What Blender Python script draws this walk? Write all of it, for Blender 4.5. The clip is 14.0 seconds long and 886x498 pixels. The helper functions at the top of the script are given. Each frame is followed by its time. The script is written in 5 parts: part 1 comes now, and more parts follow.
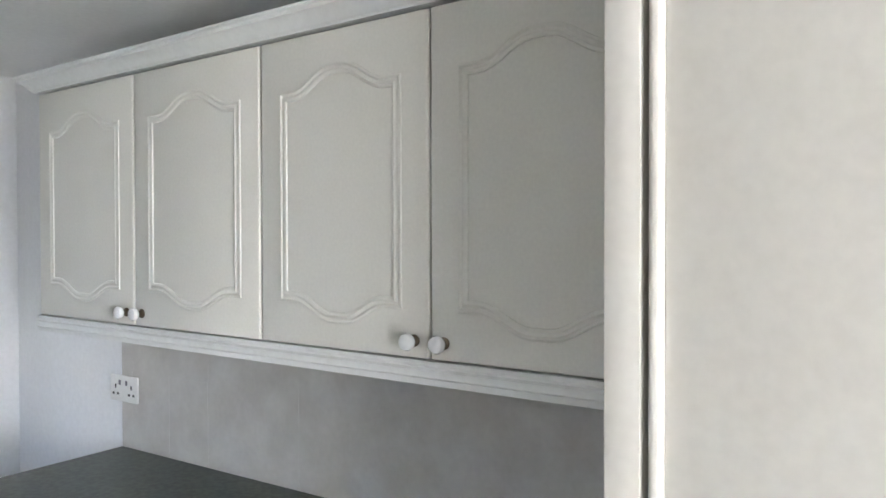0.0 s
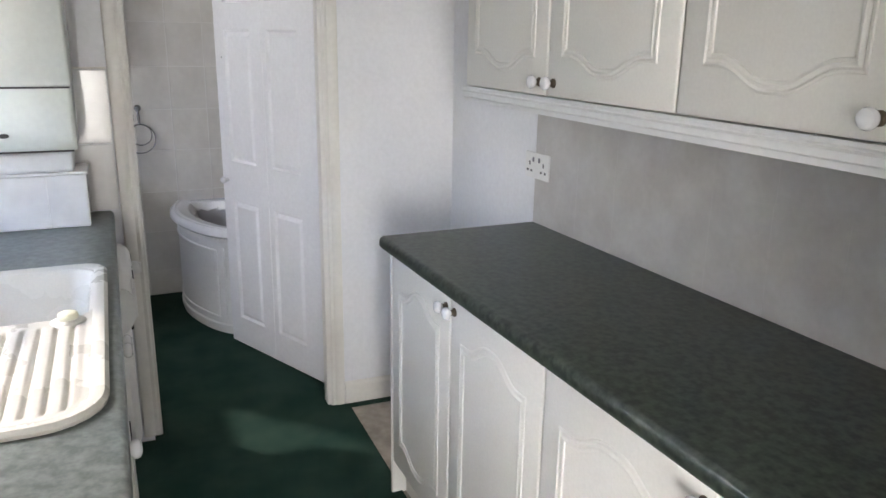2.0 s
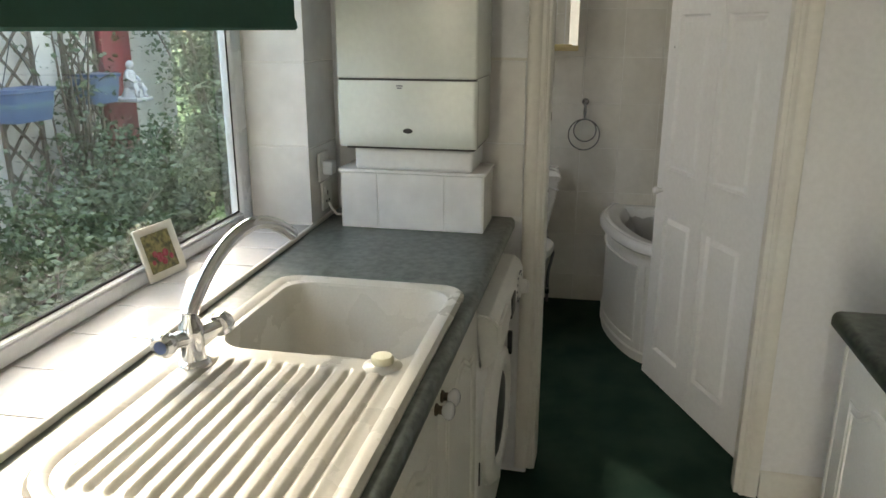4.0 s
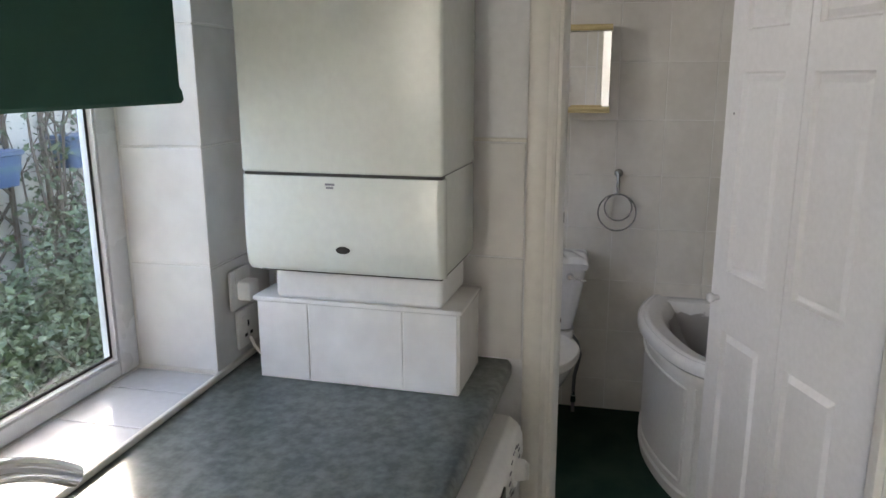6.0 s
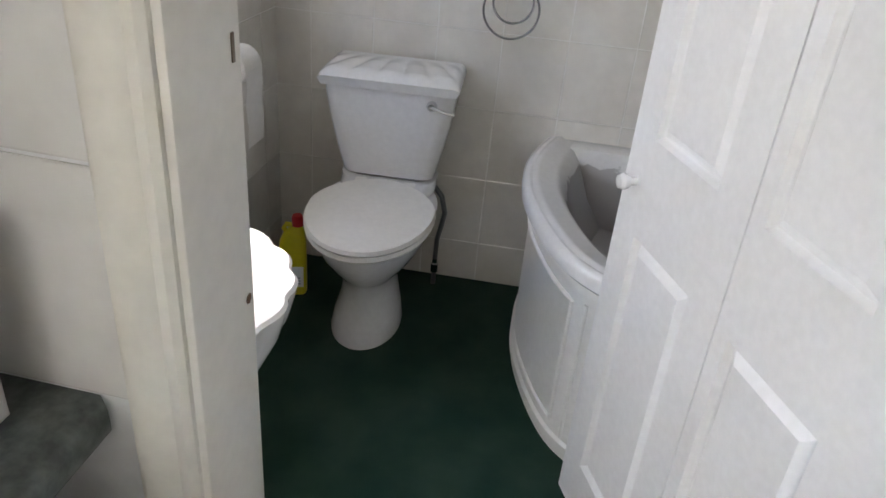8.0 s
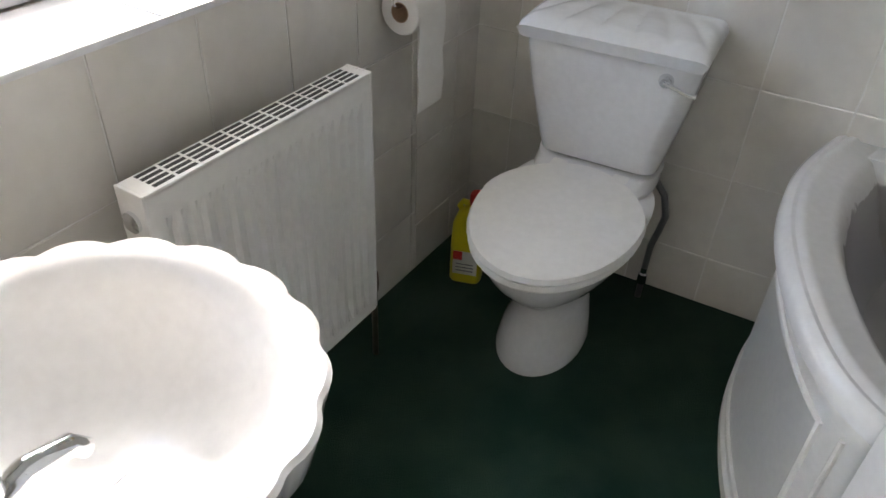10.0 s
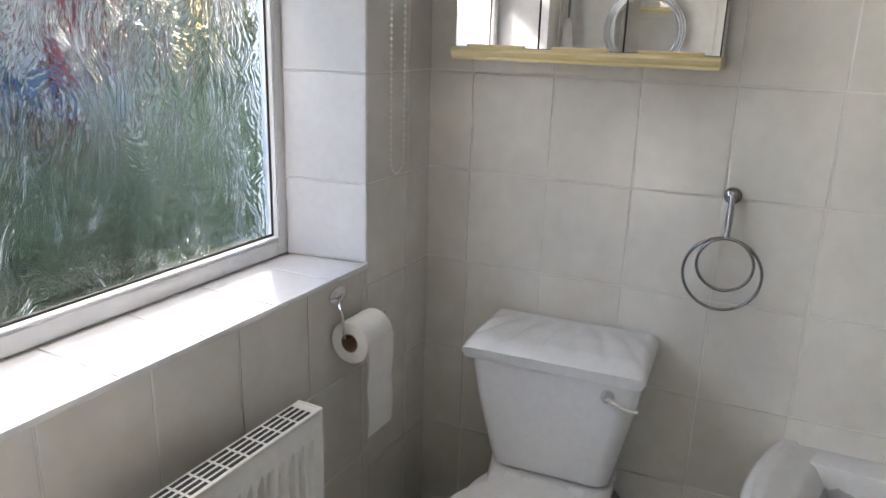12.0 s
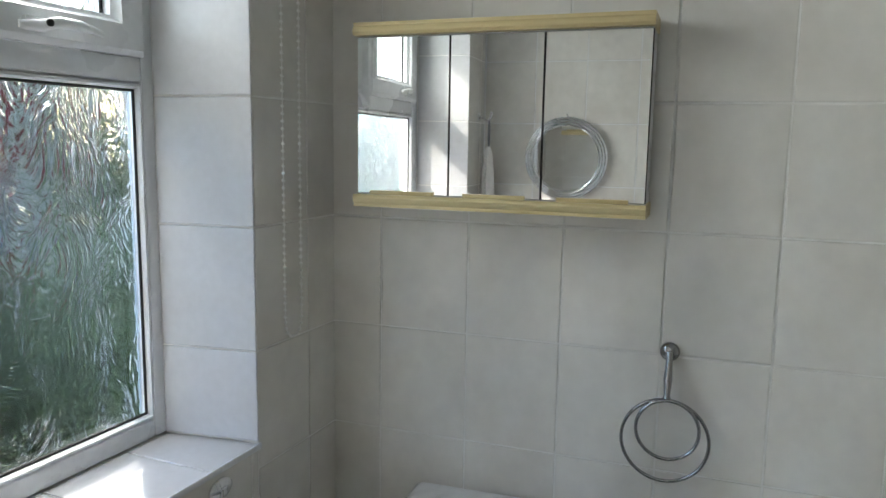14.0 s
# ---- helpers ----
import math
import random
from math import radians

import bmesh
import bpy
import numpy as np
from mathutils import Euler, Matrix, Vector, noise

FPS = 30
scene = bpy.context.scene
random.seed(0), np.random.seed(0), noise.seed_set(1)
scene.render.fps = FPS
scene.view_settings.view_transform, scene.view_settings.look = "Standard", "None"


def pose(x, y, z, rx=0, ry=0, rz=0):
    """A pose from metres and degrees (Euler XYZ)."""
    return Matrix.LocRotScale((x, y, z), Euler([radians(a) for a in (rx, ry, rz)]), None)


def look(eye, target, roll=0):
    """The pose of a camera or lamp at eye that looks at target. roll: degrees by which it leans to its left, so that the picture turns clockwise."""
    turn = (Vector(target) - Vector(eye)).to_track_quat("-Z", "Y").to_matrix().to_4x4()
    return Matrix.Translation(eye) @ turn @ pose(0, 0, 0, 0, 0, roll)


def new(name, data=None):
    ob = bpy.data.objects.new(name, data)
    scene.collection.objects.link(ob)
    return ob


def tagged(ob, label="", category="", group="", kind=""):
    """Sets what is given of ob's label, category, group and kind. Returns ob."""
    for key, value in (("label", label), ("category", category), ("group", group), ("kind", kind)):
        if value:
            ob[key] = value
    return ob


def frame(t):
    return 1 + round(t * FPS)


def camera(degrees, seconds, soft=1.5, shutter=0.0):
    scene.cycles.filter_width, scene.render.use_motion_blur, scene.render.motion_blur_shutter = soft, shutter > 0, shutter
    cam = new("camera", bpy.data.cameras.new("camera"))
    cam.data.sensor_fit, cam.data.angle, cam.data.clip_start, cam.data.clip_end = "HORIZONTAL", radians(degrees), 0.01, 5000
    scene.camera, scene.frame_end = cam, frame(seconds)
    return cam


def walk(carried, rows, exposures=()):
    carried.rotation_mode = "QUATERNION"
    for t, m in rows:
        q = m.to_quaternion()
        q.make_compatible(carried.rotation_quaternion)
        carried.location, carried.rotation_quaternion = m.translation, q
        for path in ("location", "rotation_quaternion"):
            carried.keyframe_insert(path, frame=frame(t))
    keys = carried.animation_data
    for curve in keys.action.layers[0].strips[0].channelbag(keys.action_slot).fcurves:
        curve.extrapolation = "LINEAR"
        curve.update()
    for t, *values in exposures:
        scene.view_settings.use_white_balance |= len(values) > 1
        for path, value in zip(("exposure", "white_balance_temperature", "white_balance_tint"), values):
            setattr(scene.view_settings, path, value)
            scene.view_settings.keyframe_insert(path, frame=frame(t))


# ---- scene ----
cam = camera(61.6, 14.0)
PATH = [
    (0, (0.548, 0.665, 1.596), (-0.61, 2.296, 1.566), -0.1),
    (0.5, (0.545, 0.702, 1.605), (-0.874, 2.11, 1.559), 0.6),
    (1, (0.534, 0.732, 1.58), (-1.061, 1.927, 1.405), 0.4),
    (1.5, (0.506, 0.757, 1.543), (-1.201, 1.737, 1.187), 0.5),
    (2, (0.424, 0.818, 1.493), (-1.354, 1.559, 0.957), 0.9),
    (2.5, (0.333, 0.886, 1.476), (-1.527, 1.276, 0.852), 1.7),
    (3, (0.213, 0.975, 1.463), (-1.678, 0.944, 0.813), 2.2),
    (3.5, (0.097, 1.043, 1.464), (-1.765, 0.719, 0.808), 1.6),
    (4, (-0.095, 1.028, 1.48), (-1.961, 0.589, 0.911), 0.1),
    (4.1, (-0.142, 1.029, 1.503), (-2.012, 0.574, 0.959), -0.2),
    (4.2, (-0.177, 1.007, 1.512), (-2.056, 0.547, 1.005), -0.5),
    (6.3, (-0.968, 1.016, 1.52), (-2.835, 0.462, 1.062), -0.2),
    (6.5, (-1.069, 1.018, 1.496), (-2.93, 0.532, 0.946), -0.1),
    (7, (-1.362, 1.1, 1.427), (-3.184, 0.755, 0.678), 1.6),
    (7.5, (-1.614, 1.146, 1.409), (-3.386, 0.867, 0.525), 3.0),
    (8, (-1.907, 1.096, 1.38), (-3.624, 0.798, 0.4), 5.2),
    (8.5, (-2.129, 1.059, 1.354), (-3.756, 0.592, 0.288), 6.1),
    (8.7, (-2.231, 1.073, 1.342), (-3.787, 0.486, 0.231), 5.4),
    (10.8, (-2.478, 1.02, 1.323), (-3.831, 0.168, 0.122), 1.9),
    (11, (-2.482, 1.018, 1.341), (-3.916, 0.177, 0.228), 2.1),
    (11.5, (-2.475, 1.018, 1.389), (-4.081, 0.186, 0.534), 2.4),
    (12, (-2.472, 1.019, 1.436), (-4.174, 0.136, 0.866), 1.7),
    (12.5, (-2.454, 1.015, 1.487), (-4.173, 0.043, 1.169), 0.4),
    (13, (-2.438, 0.993, 1.539), (-4.144, -0.044, 1.415), -0.4),
    (13.5, (-2.509, 0.989, 1.545), (-4.252, 0.013, 1.445), 0.2),
    (14, (-2.693, 0.979, 1.501), (-4.518, 0.213, 1.217), 0.9),
]
walk(cam, [(t, look(eye, target, roll)) for t, eye, target, roll in PATH], exposures=[(0.0, 5.0, 6450, 12), (1.0, 5.0, 6500, 13), (2.2, 4.8, 6850, 15), (3.2, 4.35, 7600, 17), (4.2, 4.05, 8300, 5), (6.4, 4.6, 7100, 15), (7.1, 5.05, 6850, 14), (8.5, 5.2, 7200, 12), (11.0, 5.35, 7200, 10), (11.6, 5.4, 7200, 14), (12.5, 4.95, 7100, 8), (14.0, 4.85, 6700, 4)])
# world and sun
SUN_AZ, SUN_EL = 46.0, 34.0
world = bpy.data.worlds.new("world")
scene.world = world
world.use_nodes = True
wn = world.node_tree.nodes
sky = wn.new("ShaderNodeTexSky")
sky.sky_type = "NISHITA"
sky.sun_disc = False
sky.sun_elevation = radians(SUN_EL)
sky.sun_rotation = radians(180 + SUN_AZ)
world.node_tree.links.new(sky.outputs[0], wn["Background"].inputs[0])
wn["Background"].inputs[1].default_value = 0.10
sun = new("sun", bpy.data.lights.new("sun", "SUN"))
sun.data.energy, sun.data.angle, sun.data.color = 0.14, radians(2.5), (1.0, 0.95, 0.90)
sun.matrix_world = look((-1.9 - 3 * math.sin(radians(SUN_AZ)), -5, 4.0), (-1.9, -5 + 3 * math.cos(radians(SUN_AZ)), 4.0 - 3 * math.tan(radians(SUN_EL))))

# added fill lamp in the made-up opening at the unseen room end
end_fill = new("unseen_end_fill", bpy.data.lights.new("unseen_end_fill", "AREA"))
end_fill.data.shape, end_fill.data.size, end_fill.data.size_y, end_fill.data.energy, end_fill.data.color = "RECTANGLE", 1.40, 1.72, 4.6, (1.0, 0.98, 0.96)
end_fill.matrix_world = look((3.63, -0.2, 1.12), (0.0, 0.6, 1.12))

# sky light in the top lights of the bathroom window
top = new("top_light_daylight", bpy.data.lights.new("top_light_daylight", "AREA"))
top.data.shape, top.data.size, top.data.size_y, top.data.energy, top.data.color = "RECTANGLE", 0.98, 0.32, 0.32, (0.97, 0.99, 1.0)
top.matrix_world = look((-3.26, -0.18, 1.86), (-3.26, 1.0, 1.50))


# ---------- materials ----------
def material(name, base, rough=0.5, metal=0.0, tint=None, scale=6.0, amount=0.5, fine=60.0, bump=0.0, bump_scale=80.0, coat=0.0, random_amount=0.0, detail=4.0, stretch=None, spec=None):
    """Principled material: base and tint mixed by a coarse noise, broken by a fine one, with small relief."""
    m = bpy.data.materials.new(name)
    m.use_nodes = True
    n, l = m.node_tree.nodes, m.node_tree.links
    b = n["Principled BSDF"]
    b.inputs["Roughness"].default_value, b.inputs["Metallic"].default_value = rough, metal
    b.inputs["Coat Weight"].default_value = coat
    b.inputs["Coat Roughness"].default_value = 0.08
    if spec is not None:
        b.inputs["Specular IOR Level"].default_value = spec
    geo = n.new("ShaderNodeNewGeometry")
    pos = geo.outputs["Position"]
    if stretch:
        mp = n.new("ShaderNodeMapping")
        mp.inputs["Scale"].default_value = stretch
        l.new(pos, mp.inputs["Vector"])
        pos = mp.outputs[0]
    tint = tint or tuple(c * 0.85 for c in base)
    big = n.new("ShaderNodeTexNoise")
    big.inputs["Scale"].default_value, big.inputs["Detail"].default_value = scale, detail
    l.new(pos, big.inputs["Vector"])
    ramp = n.new("ShaderNodeMapRange")
    ramp.inputs["From Min"].default_value, ramp.inputs["From Max"].default_value = 0.35, 0.65
    ramp.inputs["To Max"].default_value = amount
    l.new(big.outputs[0], ramp.inputs["Value"])
    mix = n.new("ShaderNodeMix")
    mix.data_type = "RGBA"
    mix.inputs["A"].default_value, mix.inputs["B"].default_value = (*base, 1), (*tint, 1)
    l.new(ramp.outputs[0], mix.inputs["Factor"])
    small = n.new("ShaderNodeTexNoise")
    small.inputs["Scale"].default_value, small.inputs["Detail"].default_value = fine, 3
    l.new(pos, small.inputs["Vector"])
    val = n.new("ShaderNodeMapRange")
    val.inputs["From Min"].default_value, val.inputs["From Max"].default_value = 0.3, 0.7
    val.inputs["To Min"].default_value, val.inputs["To Max"].default_value = 0.97, 1.025
    l.new(small.outputs[0], val.inputs["Value"])
    hsv = n.new("ShaderNodeHueSaturation")
    l.new(mix.outputs["Result"], hsv.inputs["Color"])
    out = val.outputs[0]
    if random_amount:
        info = n.new("ShaderNodeObjectInfo")
        rr = n.new("ShaderNodeMapRange")
        rr.inputs["To Min"].default_value, rr.inputs["To Max"].default_value = 1 - random_amount, 1 + random_amount
        l.new(info.outputs["Random"], rr.inputs["Value"])
        mul = n.new("ShaderNodeMath")
        mul.operation = "MULTIPLY"
        l.new(out, mul.inputs[0])
        l.new(rr.outputs[0], mul.inputs[1])
        out = mul.outputs[0]
    l.new(out, hsv.inputs["Value"])
    l.new(hsv.outputs[0], b.inputs["Base Color"])
    if metal < 0.5:
        rv = n.new("ShaderNodeMapRange")
        rv.inputs["To Min"].default_value, rv.inputs["To Max"].default_value = max(rough - 0.08, 0.02), min(rough + 0.08, 1)
        l.new(big.outputs[0], rv.inputs["Value"])
        l.new(rv.outputs[0], b.inputs["Roughness"])
    if bump:
        bn = n.new("ShaderNodeTexNoise")
        bn.inputs["Scale"].default_value, bn.inputs["Detail"].default_value = bump_scale, 4
        l.new(pos, bn.inputs["Vector"])
        bp = n.new("ShaderNodeBump")
        bp.inputs["Strength"].default_value, bp.inputs["Distance"].default_value = 1.0, bump
        l.new(bn.outputs[0], bp.inputs["Height"])
        l.new(bp.outputs[0], b.inputs["Normal"])
    return m


def glass_material(name, obscure=False, tint=(0.97, 0.985, 0.98), rough=0.0, relief=0.0):
    m = bpy.data.materials.new(name)
    m.use_nodes = True
    n, l = m.node_tree.nodes, m.node_tree.links
    b = n["Principled BSDF"]
    b.inputs["Base Color"].default_value = (*tint, 1)
    b.inputs["Transmission Weight"].default_value = 1.0
    b.inputs["IOR"].default_value = 1.45
    b.inputs["Roughness"].default_value = rough
    if obscure:
        geo = n.new("ShaderNodeNewGeometry")
        mp = n.new("ShaderNodeMapping")
        mp.inputs["Scale"].default_value = (1.0, 1.0, 0.55)
        l.new(geo.outputs["Position"], mp.inputs["Vector"])
        w1 = n.new("ShaderNodeTexNoise")
        w1.inputs["Scale"].default_value, w1.inputs["Detail"].default_value, w1.inputs["Distortion"].default_value = 11.0, 2.0, 1.6
        l.new(mp.outputs[0], w1.inputs["Vector"])
        bands = n.new("ShaderNodeMath")
        bands.operation = "MULTIPLY"
        bands.inputs[1].default_value = 85.0
        l.new(w1.outputs[0], bands.inputs[0])
        sine = n.new("ShaderNodeMath")
        sine.operation = "SINE"
        l.new(bands.outputs[0], sine.inputs[0])
        drops = n.new("ShaderNodeTexVoronoi")
        drops.inputs["Scale"].default_value = 90.0
        l.new(geo.outputs["Position"], drops.inputs["Vector"])
        add = n.new("ShaderNodeMath")
        add.operation = "MULTIPLY_ADD"
        add.inputs[1].default_value = -0.5
        l.new(drops.outputs["Distance"], add.inputs[0])
        l.new(sine.outputs[0], add.inputs[2])
        bp = n.new("ShaderNodeBump")
        bp.inputs["Strength"].default_value, bp.inputs["Distance"].default_value = 1.0, relief
        l.new(add.outputs[0], bp.inputs["Height"])
        l.new(bp.outputs[0], b.inputs["Normal"])
    return m


M_WALL = material("white_emulsion", (0.84, 0.84, 0.85), 0.7, tint=(0.78, 0.78, 0.80), scale=2.5, amount=0.6, bump=0.0006, bump_scale=60)
M_CEIL = material("ceiling_paint", (0.85, 0.85, 0.84), 0.8, scale=2.0, amount=0.4, bump=0.0006, bump_scale=50)
M_CREAM = material("cream_gloss_paint", (0.66, 0.64, 0.60), 0.42, tint=(0.63, 0.605, 0.565), scale=4, amount=0.6, bump=0.0004, bump_scale=30)
M_TRIM = material("white_gloss_paint", (0.80, 0.78, 0.73), 0.32, tint=(0.74, 0.70, 0.64), scale=5, amount=0.6, bump=0.0004, bump_scale=40)
M_DOOR = material("white_door_paint", (0.85, 0.85, 0.86), 0.35, tint=(0.82, 0.82, 0.84), scale=3, amount=0.5, bump=0.0002, bump_scale=120)
M_CAB = material("cream_foil", (0.76, 0.74, 0.69), 0.55, tint=(0.745, 0.725, 0.675), scale=1.2, amount=0.35, fine=140, detail=2.0)
M_CABW = material("white_moulding", (0.82, 0.82, 0.82), 0.35, tint=(0.77, 0.77, 0.76), scale=4, amount=0.5)
M_DARKTOP = material("dark_green_laminate", (0.016, 0.025, 0.020), 0.33, tint=(0.075, 0.092, 0.076), scale=60, amount=0.95, fine=220, detail=10, spec=0.5)
M_TOP = material("grey_green_laminate", (0.070, 0.084, 0.082), 0.33, tint=(0.165, 0.190, 0.180), scale=50, amount=0.95, fine=240, detail=9, spec=0.5, bump=0.0002, bump_scale=150)
M_TILE = material("cream_tile_glaze", (0.82, 0.795, 0.755), 0.09, tint=(0.69, 0.655, 0.605), scale=5, amount=0.75, fine=25, random_amount=0.03, detail=6, bump=0.0004, bump_scale=7)
M_TILEK = material("pale_tile_glaze", (0.84, 0.825, 0.81), 0.10, tint=(0.70, 0.675, 0.665), scale=8, amount=0.6, fine=25, random_amount=0.03, detail=6, bump=0.0006, bump_scale=9)
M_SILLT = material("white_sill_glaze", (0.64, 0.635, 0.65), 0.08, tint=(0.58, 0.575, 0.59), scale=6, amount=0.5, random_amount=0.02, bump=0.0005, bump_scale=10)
M_GROUT = material("grout", (0.86, 0.85, 0.83), 0.85, tint=(0.74, 0.71, 0.67), scale=9, amount=0.7)
M_GROUTK = material("grey_grout", (0.60, 0.58, 0.55), 0.85, tint=(0.50, 0.47, 0.44), scale=9, amount=0.7)
M_CARPET = material("green_carpet", (0.012, 0.042, 0.031), 0.95, tint=(0.031, 0.066, 0.050), scale=5, amount=0.9, fine=240, bump=0.004, bump_scale=320, spec=0.15)
M_SCREED = material("bare_screed", (0.48, 0.42, 0.36), 0.9, tint=(0.28, 0.24, 0.20), scale=14, amount=0.8, bump=0.002, bump_scale=60)
M_UPVC = material("upvc", (0.80, 0.81, 0.83), 0.28, tint=(0.75, 0.76, 0.78), scale=4, amount=0.4)
M_GASKET = material("black_gasket", (0.012, 0.012, 0.013), 0.5)
M_CERAMIC = material("white_ceramic", (0.82, 0.82, 0.83), 0.10, tint=(0.83, 0.83, 0.84), scale=3, amount=0.4, coat=0.4)
M_PLASTIC = material("white_plastic", (0.83, 0.82, 0.80), 0.32, tint=(0.79, 0.78, 0.75), scale=5, amount=0.4)
M_SINK = material("cream_composite", (0.61, 0.59, 0.535), 0.28, tint=(0.56, 0.535, 0.475), scale=8, amount=0.6, fine=200)
M_BOILER = material("boiler_enamel", (0.70, 0.725, 0.675), 0.24, tint=(0.68, 0.705, 0.655), scale=1.5, amount=0.4, detail=2.0)
M_CHROME = material("chrome", (0.80, 0.81, 0.83), 0.05, 1.0, scale=20, amount=0.2)
M_CHROMED = material("dulled_chrome", (0.42, 0.42, 0.43), 0.10, 1.0, scale=30, amount=0.5)
M_BRASS = material("worn_dark_metal", (0.20, 0.16, 0.12), 0.4, 1.0, scale=40, amount=0.8)
M_MIRROR = material("mirror_silver", (0.90, 0.91, 0.90), 0.015, 1.0, tint=(0.89, 0.90, 0.89), scale=3, amount=0.2)
M_PINE = material("yellow_pine", (0.72, 0.60, 0.34), 0.38, tint=(0.58, 0.45, 0.22), scale=14, amount=0.8, stretch=(1, 0.12, 4), fine=90)
M_BLIND = material("green_blind_fabric", (0.028, 0.105, 0.078), 0.85, tint=(0.036, 0.12, 0.09), scale=8, amount=0.6, bump=0.0006, bump_scale=500)
M_BLACK = material("black_plastic", (0.015, 0.015, 0.016), 0.4)
M_GREY = material("grey_print", (0.22, 0.22, 0.24), 0.6)
M_BLUE = material("blue_plastic", (0.12, 0.17, 0.32), 0.3)
M_CAPC = material("yellowed_plastic", (0.80, 0.77, 0.60), 0.35, tint=(0.72, 0.68, 0.50), scale=20, amount=0.5)
M_CAPI = material("ivory_plastic", (0.80, 0.77, 0.69), 0.45, tint=(0.75, 0.71, 0.63), scale=20, amount=0.5)
M_YELLOW = material("yellow_plastic", (0.75, 0.66, 0.02), 0.32, tint=(0.66, 0.58, 0.02), scale=12, amount=0.4)
M_RED = material("red_plastic", (0.60, 0.015, 0.015), 0.35)
M_PAPER = material("tissue_paper", (0.82, 0.81, 0.79), 0.95, tint=(0.77, 0.75, 0.73), scale=30, amount=0.5, bump=0.0008, bump_scale=220)
M_CARD = material("brown_card", (0.38, 0.26, 0.17), 0.9)
M_WOOD = material("raw_timber", (0.15, 0.075, 0.03), 0.7, tint=(0.09, 0.045, 0.018), scale=12, amount=0.8, stretch=(6, 6, 0.6))
M_GLASS = glass_material("window_glass")
M_OBSCURE = glass_material("obscure_glass", True, (0.42, 0.43, 0.445), 0.05, 0.00027)
M_OBSCURE_TOP = glass_material("fine_obscure_glass", True, (0.29, 0.31, 0.32), 0.12, 0.00036)


def film_material(name):
    m = material(name, (0.80, 0.80, 0.79), 0.12, scale=30, amount=0.5, bump=0.003, bump_scale=40)
    m.node_tree.nodes["Principled BSDF"].inputs["Alpha"].default_value = 0.16
    return m


def ragged_grey_material(name, z):
    """White enamel, greyer below a ragged line at height z."""
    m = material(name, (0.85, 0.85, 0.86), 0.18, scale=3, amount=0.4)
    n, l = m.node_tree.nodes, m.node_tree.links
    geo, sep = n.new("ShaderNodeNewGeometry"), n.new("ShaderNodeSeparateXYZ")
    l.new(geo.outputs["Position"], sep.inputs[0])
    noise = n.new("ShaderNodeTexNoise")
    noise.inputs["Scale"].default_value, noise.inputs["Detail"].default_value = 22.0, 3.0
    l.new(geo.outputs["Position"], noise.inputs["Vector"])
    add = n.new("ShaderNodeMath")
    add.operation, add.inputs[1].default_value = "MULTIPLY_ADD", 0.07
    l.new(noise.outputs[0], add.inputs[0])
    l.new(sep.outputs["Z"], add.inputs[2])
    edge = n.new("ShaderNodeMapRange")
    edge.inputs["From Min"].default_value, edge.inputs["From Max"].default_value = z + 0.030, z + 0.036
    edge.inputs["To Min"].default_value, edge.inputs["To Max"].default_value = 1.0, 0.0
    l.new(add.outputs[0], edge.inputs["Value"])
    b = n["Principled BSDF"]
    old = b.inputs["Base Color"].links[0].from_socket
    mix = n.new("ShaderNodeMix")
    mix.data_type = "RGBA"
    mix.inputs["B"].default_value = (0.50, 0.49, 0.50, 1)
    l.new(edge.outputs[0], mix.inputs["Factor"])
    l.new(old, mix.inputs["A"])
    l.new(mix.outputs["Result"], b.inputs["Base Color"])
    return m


M_CLEARPL = film_material("clear_plastic")
M_BATHIN = ragged_grey_material("bath_enamel", 0.515)
M_LEAF = material("shrub_leaf", (0.050, 0.085, 0.030), 0.55, tint=(0.110, 0.135, 0.065), scale=5, amount=1.0, fine=30)
M_LEAFP = material("pale_grass_blade", (0.16, 0.20, 0.10), 0.6, tint=(0.09, 0.13, 0.05), scale=6, amount=1.0)
M_BARK = material("shrub_bark", (0.12, 0.09, 0.065), 0.9, scale=20, amount=0.8)
M_FENCE = material("pale_render", (0.66, 0.63, 0.58), 0.9, tint=(0.52, 0.48, 0.43), scale=4, amount=0.8, bump=0.002, bump_scale=30)
M_REDP = material("red_painted_timber", (0.22, 0.025, 0.03), 0.55, tint=(0.16, 0.02, 0.025), scale=6, amount=0.8, stretch=(4, 4, 0.5))
M_LAWN = material("lawn", (0.10, 0.19, 0.03), 0.9, tint=(0.055, 0.10, 0.025), scale=3, amount=1.0, fine=90, bump=0.01, bump_scale=70)
M_STONE = material("painted_stone", (0.52, 0.50, 0.48), 0.8, tint=(0.35, 0.33, 0.31), scale=12, amount=0.8, bump=0.002, bump_scale=40)
M_POTBAND = material("faded_teal_band", (0.10, 0.17, 0.22), 0.6, tint=(0.06, 0.11, 0.13), scale=14, amount=0.9)
M_BLUEPOT = material("blue_glazed_pot", (0.055, 0.095, 0.19), 0.4, tint=(0.035, 0.065, 0.13), scale=9, amount=0.7)
M_HOSE = material("braided_steel", (0.24, 0.24, 0.25), 0.35, 0.8, bump=0.001, bump_scale=400)


# ---------- mesh tools ----------
def finish(bm, name, mat, smooth=True, angle=40):
    bmesh.ops.recalc_face_normals(bm, faces=bm.faces)
    if smooth:
        for f in bm.faces:
            f.smooth = True
        for e in bm.edges:
            if len(e.link_faces) == 2 and e.calc_face_angle(0) > radians(angle):
                e.smooth = False
    me = bpy.data.meshes.new(name)
    bm.to_mesh(me)
    bm.free()
    me.materials.append(mat)
    return me


